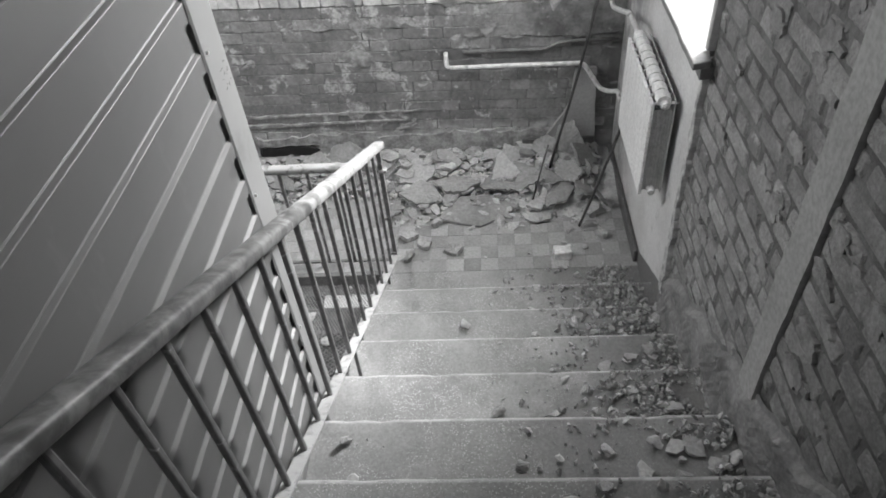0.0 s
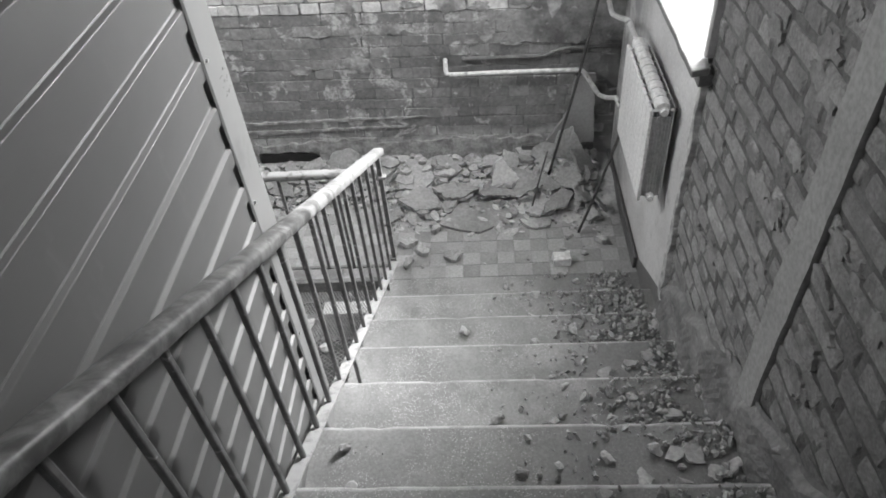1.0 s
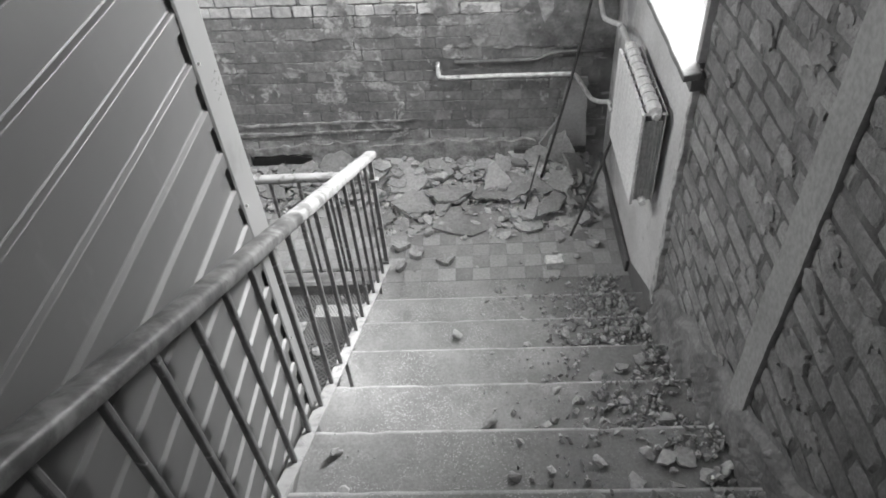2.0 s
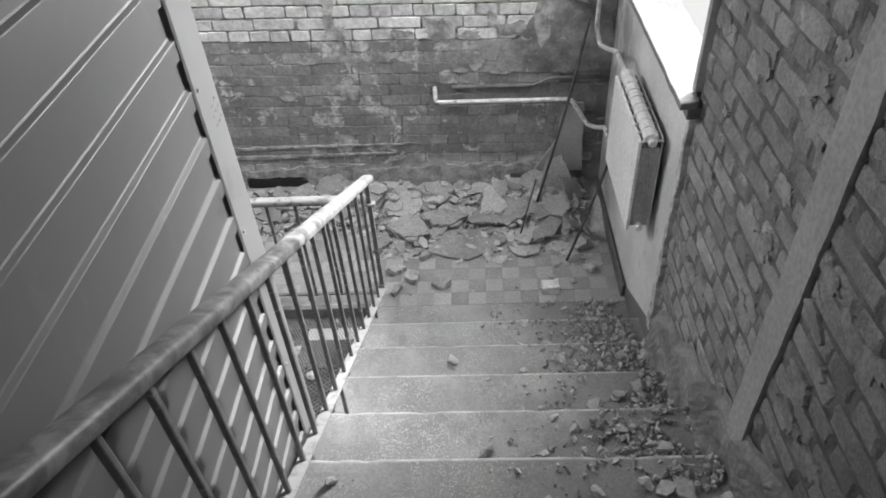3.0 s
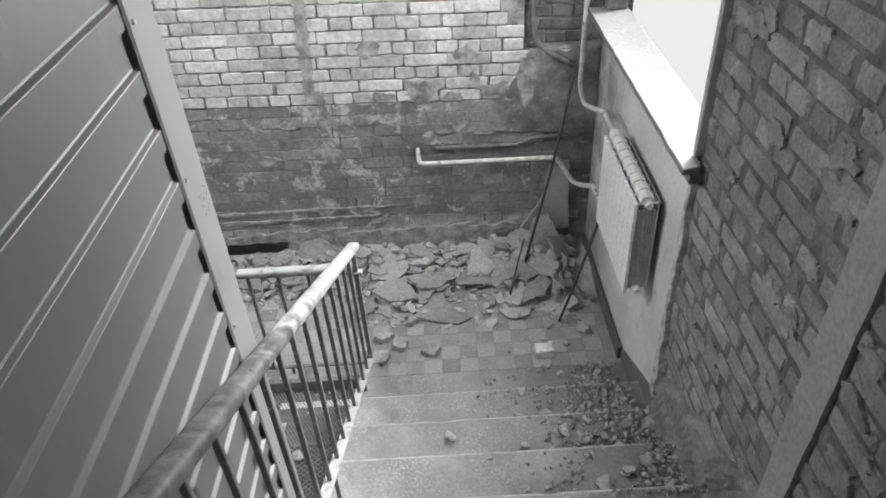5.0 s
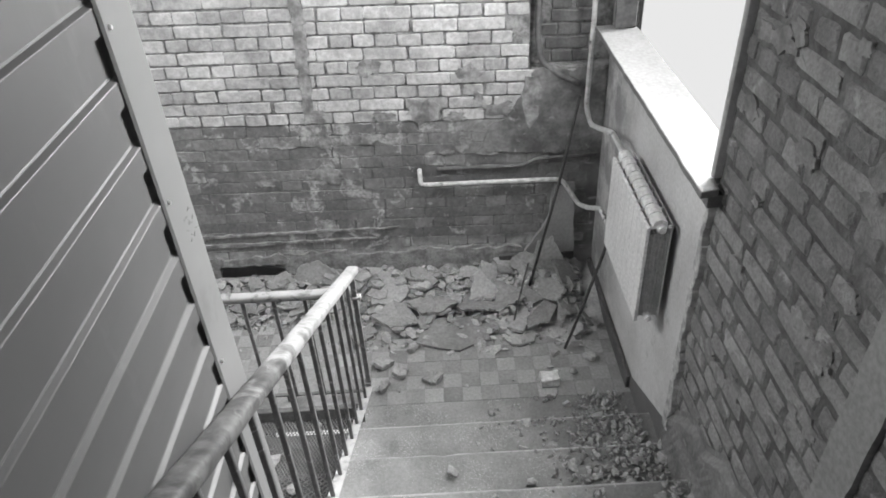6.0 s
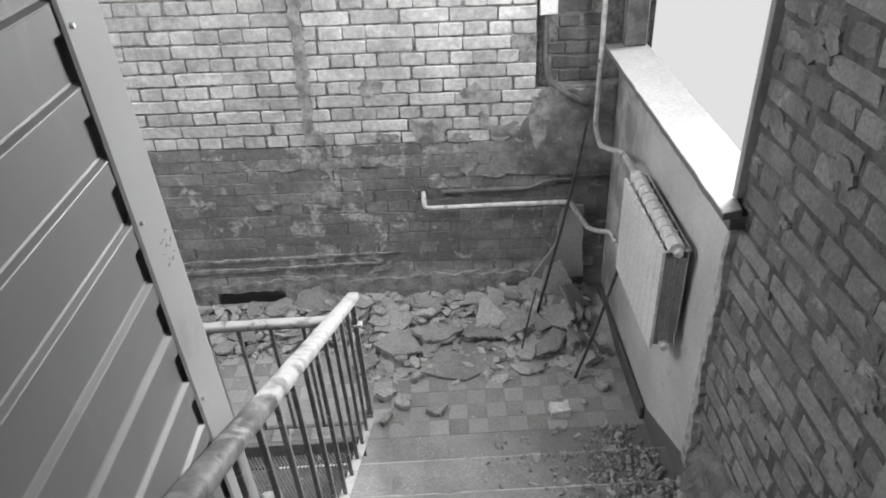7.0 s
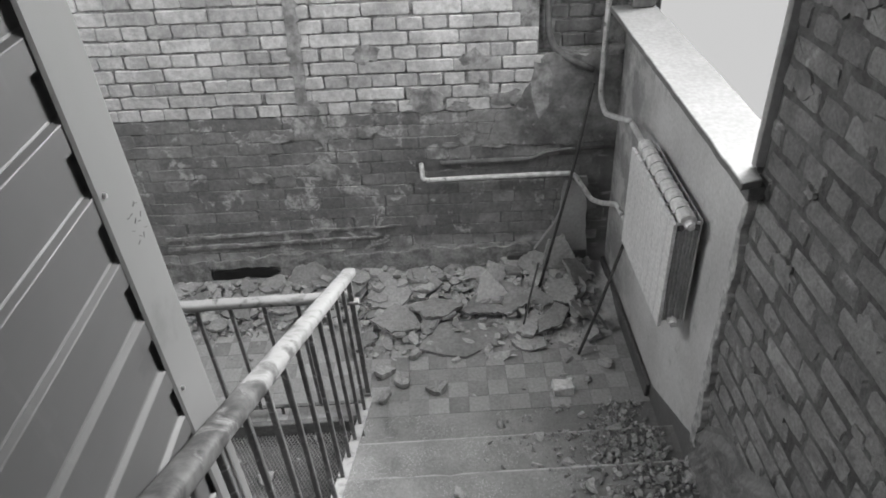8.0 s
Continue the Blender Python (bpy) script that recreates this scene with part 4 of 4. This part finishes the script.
for i in range(170):
    x = rs.uniform(-1.45, 1.12)
    y = 4.32 - abs(rs.gauss(0, 0.24))
    if y < (3.66 if x > -0.2 else 3.96):
        continue
    s = 0.05 + 0.15 * rs.random() ** 1.6
    tilt = 26 if x > 0.75 else 9
    slab(200 + i * 3, x, y, heap(x, y) + rs.uniform(0.0, 0.03), s, s * rs.uniform(0.55, 0.95), rs.uniform(0.010, 0.022), rs.gauss(5, tilt), rs.gauss(0, tilt), rs.uniform(0, 360))


def chunk_bm(seed, rough=0.42, fine=2):
    bm = bmesh.new()
    bmesh.ops.create_icosphere(bm, subdivisions=fine, radius=1)
    r = random.Random(seed)
    o = Vector((r.uniform(0, 50), r.uniform(0, 50), r.uniform(0, 50)))
    cuts = [Vector((r.gauss(0, 1), r.gauss(0, 1), r.gauss(0, 1))).normalized() for _ in range(7)]
    for v in bm.verts:
        for c in cuts:
            d = v.co.dot(c) - 0.50
            if d > 0:
                v.co -= c * d
        v.co *= 1 + rough * 0.6 * noise.noise(v.co * 1.6 + o) + rough * 0.32 * noise.noise(v.co * 4.5 + o)
    return bm


def chunk(seed, x, y, z, sx, sy, sz, rz, label, mat=None):
    bm = chunk_bm(seed, 0.42, 3 if sx > 0.03 else 2)
    for v in bm.verts:
        v.co = Vector((v.co.x * sx, v.co.y * sy, v.co.z * sz))
    low = min(v.co.z for v in bm.verts)
    ob = mesh_object("plaster_chunk", bm, mat or M_CHUNK)
    ob.matrix_world = pose(x, y, z - low - 0.003, 0, 0, rz)
    return tagged(ob, label, "rubble chunk", "loose chunks")


for i, (x, y, s) in enumerate(((0.215, 3.44, 0.060), (-0.055, 3.40, 0.050), (0.035, 3.52, 0.056), (-0.06, 3.58, 0.062), (0.10, 3.69, 0.055), (0.90, 3.60, 0.035), (0.98, 3.45, 0.032), (1.08, 3.55, 0.05), (0.40, 3.39, 0.018), (0.86, 3.50, 0.022))):
    if s > 0.045:
        ob = slab(500 + 3 * i, x, y, 0.004, s * 2.1, s * 1.5, 0.034, 4, -3, 67 * i, "thick broken lump of plaster lying on the tiles", M_CHUNK)
        continue
    chunk(500 + i, x, y, 0.0, s, s * 0.72, s * 0.42, 40 * i, "fist-sized chunk of plaster lying on the tiles")


def build_loose_brick():
    bm = box(-0.052, -0.036, 0, 0.052, 0.036, 0.058, 0.005)
    bmesh.ops.subdivide_edges(bm, edges=bm.edges, cuts=2, use_grid_fill=True)
    for v in bm.verts:
        v.co += Vector((1, 1, 1)) * 0.010 * noise.noise(v.co * 30)
        if v.co.x > 0.04:
            v.co.x -= 0.03 * abs(noise.noise(Vector((v.co.y * 40, v.co.z * 40, 3))))
    ob = mesh_object("brick_half", bm, grainy("pale_brick_end", 0.55, 0.72, 8, 0.9, 0.6, 0.006))
    ob.matrix_world = pose(0.842, 3.392, -0.002, 0, 0, 4)
    tagged(ob, "pale broken half brick lying on the landing", "brick")


build_loose_brick()


def step_of(y):
    """The number and height of the step under a place."""
    k = max(0, math.floor((EDGE - y) / GOING + 1e-6))
    return k, RISE * k


# larger chunks on the steps
rs = random.Random(33)
for i in range(180):
    y = rs.uniform(1.25, 3.25)
    k, z = step_of(y)
    frac = (EDGE - y) / GOING - k
    if frac < 0.10 or frac > 0.93:
        continue
    x = 1.19 - abs(rs.gauss(0, 0.25)) if i % 12 else rs.uniform(0.30, 1.1)
    if x < 0.10:
        continue
    s = 0.008 + 0.030 * rs.random() ** 1.8
    chunk(700 + i, x, y, z, s, s * rs.uniform(0.6, 0.95), s * rs.uniform(0.35, 0.7), rs.uniform(0, 360), "small chunk of plaster lying on a stair tread")
chunk(690, -0.02, 1.56, RISE * 5, 0.045, 0.036, 0.03, 20, "rounded lump of mortar on a stair tread")
chunk(691, 0.44, 1.93, RISE * 4, 0.034, 0.028, 0.02, 60, "flat lump of mortar on a stair tread")
chunk(692, -0.06, 1.72, RISE * 5, 0.028, 0.022, 0.02, 10, "small lump of mortar on a stair tread")
rs = random.Random(58)
for i in range(22):
    y = rs.uniform(1.3, 3.2)
    k, z = step_of(y)
    frac = (EDGE - y) / GOING - k
    if not 0.2 < frac < 0.8:
        continue
    s = rs.uniform(0.06, 0.13)
    slab(900 + 3 * i, 1.10 - abs(rs.gauss(0, 0.20)), y, z + 0.008, s, s * 0.7, 0.012, rs.gauss(0, 12), rs.gauss(0, 12), rs.uniform(0, 360), "flake of plaster lying on a stair tread")


def stones(name, label, places, seed, flat=1.0):
    """Many small broken bits as one sheet of stuff: each a lumpy eight-sided stone."""
    r = random.Random(seed)
    verts, faces = [], []
    base = [(1, 0, 0), (0, 1, 0), (-1, 0, 0), (0, -1, 0), (0, 0, 1), (0, 0, -1), (0.66, 0.66, 0.4), (-0.66, 0.6, -0.3)]
    tri = [(0, 6, 4), (6, 1, 4), (1, 2, 4), (2, 3, 4), (3, 0, 4), (0, 5, 6), (6, 5, 1), (1, 5, 7), (7, 5, 2), (1, 7, 2), (2, 5, 3), (3, 5, 0)]
    for x, y, z, s in places:
        tip = 6 if flat == 1.0 else 0.45
        m = Euler((r.uniform(-tip, tip), r.uniform(-tip, tip), r.uniform(0, 6))).to_matrix()
        sc = Vector((s * r.uniform(0.7, 1.3), s * r.uniform(0.6, 1.0), s * r.uniform(0.35, 0.8) * flat))
        n = len(verts)
        for b in base:
            p = m @ Vector((b[0] * sc.x * r.uniform(0.75, 1.2), b[1] * sc.y * r.uniform(0.75, 1.2), b[2] * sc.z * r.uniform(0.75, 1.2)))
            verts.append((x + p.x, y + p.y, z + s * 0.25 + p.z))
        faces += [tuple(n + i for i in t) for t in tri]
    me = bpy.data.meshes.new(name)
    me.from_pydata(verts, [], faces)
    me.materials.append(M_GRAVEL)
    return tagged(new(name, me), label, "rubble", kind="stuff")


rs = random.Random(12)
pl = []
while len(pl) < 5200:
    y = rs.uniform(0.9, 3.30)
    k, z = step_of(y)
    frac = (EDGE - y) / GOING - k
    if k and (frac < 0.04 or frac > 0.985):
        continue
    x = 1.20 - abs(rs.gauss(0, 0.27))
    if rs.random() < 0.16:
        x = rs.uniform(-0.11, 1.18)
        pl.append((x, y, z, 0.0015 + 0.004 * rs.random() ** 3))
        continue
    if x < 0.1 or noise.noise(Vector((x * 4, y * 4, 9))) < -0.25:
        continue
    pl.append((x, y, z + rs.uniform(0, 0.012) * (x > 0.75), 0.0025 + 0.018 * rs.random() ** 2.4))
stones("stair_gravel", "crushed plaster gravel strewn over the stair treads", pl, 3)
pl = []
while len(pl) < 4200:
    x = rs.uniform(-1.5, 1.15)
    y = 4.34 - abs(rs.gauss(0, 0.36))
    if y < 3.34:
        continue
    far = y > 3.7
    if x < -0.2 and y < 3.92 and rs.random() < 0.8 or not far and rs.random() < 0.72 and x < 0.7:
        continue
    pl.append((x, y, max(0.0, heap(x, y) * 0.9 - 0.004), 0.002 + (0.016 if far else 0.009) * rs.random() ** 2.4))
stones("landing_gravel", "crushed plaster gravel strewn over the landing", pl, 5)
pl = []
while len(pl) < 1500:
    x = rs.uniform(-1.5, 1.13)
    y = 4.34 - abs(rs.gauss(0, 0.30))
    if y > (3.62 if x > -0.2 else 3.94) and noise.noise(Vector((x * 5, y * 5, 1))) > -0.3:
        pl.append((x, y, heap(x, y) * 0.95 + rs.uniform(0, 0.02), 0.010 + 0.032 * rs.random() ** 2))
stones("plaster_flakes", "thin flakes of broken plaster over the rubble heap", pl, 8, 0.22)
pl = []
for i in range(260):
    x, y = rs.uniform(-1.3, -0.18), rs.uniform(2.0, 3.26)
    if noise.noise(Vector((x * 3, y * 3, 2))) > -0.05:
        pl.append((x, y, -0.070, 0.003 + 0.014 * rs.random() ** 3))
stones("net_litter", "bits of plaster caught on the steel mesh", pl, 6)
chunk(801, -0.59, 3.02, -0.078, 0.055, 0.045, 0.02, 30, "pale lump of plaster caught on the steel mesh")
chunk(802, -0.76, 2.98, -0.078, 0.040, 0.030, 0.02, 70, "pale lump of plaster caught on the steel mesh")
chunk(803, -0.47, 2.86, -0.078, 0.035, 0.030, 0.02, 10, "pale lump of plaster caught on the steel mesh")


# ---- tiles and bricks ----
def lay_tiles():
    kinds = []
    for s in range(4):
        bm = box(-0.0497, -0.0497, -0.016, 0.0497, 0.0497, 0.0, 0.0008)
        r = random.Random(s)
        for v in bm.verts:
            v.co.z += r.uniform(-0.0008, 0.0008)
        me = bpy.data.meshes.new("floor_tile")
        bm.to_mesh(me)
        bm.free()
        me.materials.append(M_TILE)
        kinds.append(me)
    r = random.Random(11)
    for i in range(-14, 13):
        for j in range(10):
            x, y = 0.022 + 0.1 * i, EDGE + 0.026 + 0.1 * j
            if x > 1.24 or y > FAR - 0.02:
                continue
            ob = new("floor_tile", r.choice(kinds))
            ob.location = (x, y, r.uniform(-0.001, 0.001))
            ob.parent = landing


lay_tiles()


def brick_set(name, material, length, height, depth, wear, count, seed):
    out = []
    for s in range(count):
        me = brick_mesh(name, length, height, depth, seed + s, wear)
        me.materials.append(material)
        out.append(me)
    return out


COURSE, STRETCH, HEAD = 0.0712, 0.2415, 0.1203
COURSE_E, STRETCH_E, HEAD_E = 0.0780, 0.2400, 0.1190


def course_bricks(u0, u1, joint, unit, r):
    """Middles and lengths of one course that has an upright joint at a given place; a few are cut."""
    u = joint - unit * math.ceil((joint - u0) / unit)
    while u < u1:
        a, b = u + r.uniform(-0.006, 0.006), u + unit + r.uniform(-0.006, 0.006)
        yield (a + b) / 2, b - a
        u += unit


# a joint of each course above the dado line, headers and stretchers turn by turn
FAR_JOINTS = (-0.019, -0.093, -0.017, -0.079, -0.015, -0.050, 0.022, -0.029)
SAG = 0.030


def lay_far_wall():
    r = random.Random(19)
    up = {HEAD: brick_set("brick", M_WALL, HEAD - 0.009, COURSE - 0.010, 0.0085, 0.0028, 8, 10), STRETCH: brick_set("brick", M_WALL, STRETCH - 0.009, COURSE - 0.010, 0.0085, 0.0028, 8, 30)}
    low = {HEAD: brick_set("brick", M_WALL, HEAD - 0.003, COURSE - 0.003, 0.0042, 0.0030, 9, 50), STRETCH: brick_set("brick", M_WALL, STRETCH - 0.003, COURSE - 0.003, 0.0042, 0.0030, 9, 70)}
    deep = {HEAD: brick_set("brick", M_RECESS_SHADE, HEAD - 0.010, COURSE - 0.011, 0.010, 0.004, 3, 90), STRETCH: brick_set("brick", M_RECESS_SHADE, STRETCH - 0.010, COURSE - 0.011, 0.010, 0.004, 3, 96)}
    for row in range(-13, 13):
        base = 1.149 + COURSE * row
        unit = HEAD if row % 2 == 0 else STRETCH
        for x, long in course_bricks(-1.66, 1.24, FAR_JOINTS[row % 8], unit, r):
            z = base - SAG * (x + 0.25)
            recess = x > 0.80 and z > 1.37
            if x + long / 2 > 1.262 or x - long / 2 < -1.80:
                continue
            a, b = x - long / 2, x + long / 2
            if z > 1.37 and not recess:
                b = min(b, 0.826)
            if recess:
                a = max(a, 0.895)
            if b - a < 0.05:
                continue
            x, fit = (a + b) / 2, (b - a) / unit
            if -1.16 < x < -0.70 and 0.08 < z < 0.19:
                continue
            if 0.22 < x < 1.1 and 0.77 < z < 0.83 or z < 0.20 and r.random() < 0.35:
                continue
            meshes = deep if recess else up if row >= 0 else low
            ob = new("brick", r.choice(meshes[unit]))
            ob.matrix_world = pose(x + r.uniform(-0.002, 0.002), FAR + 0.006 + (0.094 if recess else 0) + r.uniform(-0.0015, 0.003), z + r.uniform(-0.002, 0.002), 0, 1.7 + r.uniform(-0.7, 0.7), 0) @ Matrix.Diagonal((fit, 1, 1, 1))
            ob.parent = wall_north


lay_far_wall()


def render_top(y):
    return 0.60 + 0.547 * (2.70 - y) * 0.92


def lay_window_wall():
    r = random.Random(23)
    kinds = {HEAD_E: brick_set("brick", M_BRICK, HEAD_E - 0.019, COURSE_E - 0.018, 0.011, 0.0066, 14, 110), STRETCH_E: brick_set("brick", M_BRICK, STRETCH_E - 0.019, COURSE_E - 0.018, 0.011, 0.0066, 14, 140)}
    for row in range(-16, 14):
        z = 1.664 + COURSE_E * row
        unit = STRETCH_E if row % 2 == 0 else HEAD_E
        for y, long in course_bricks(0.95, 2.70, 2.226 if row % 2 == 0 else 2.170, unit, r):
            a, b = y - long / 2, min(y + long / 2, 2.722)
            if b - a < 0.05 or z < render_top(y) - 0.10 or z > 2.66 or y < 1.0:
                continue
            y, fit = (a + b) / 2, (b - a) / unit
            if 1.90 < y < 1.975 and 1.67 < z < 1.78:
                continue
            ob = new("brick", r.choice(kinds[unit]))
            ob.matrix_world = pose(BRICK_X + 0.0175 + r.uniform(-0.0015, 0.0015), y + r.uniform(-0.004, 0.004), z + r.uniform(-0.003, 0.003), r.uniform(-1.0, 1.0), r.uniform(-1, 1), -90 + r.uniform(-1.0, 1.0)) @ Matrix.Diagonal((fit, 1, 1, 1))
            ob.parent = wall_east


lay_window_wall()
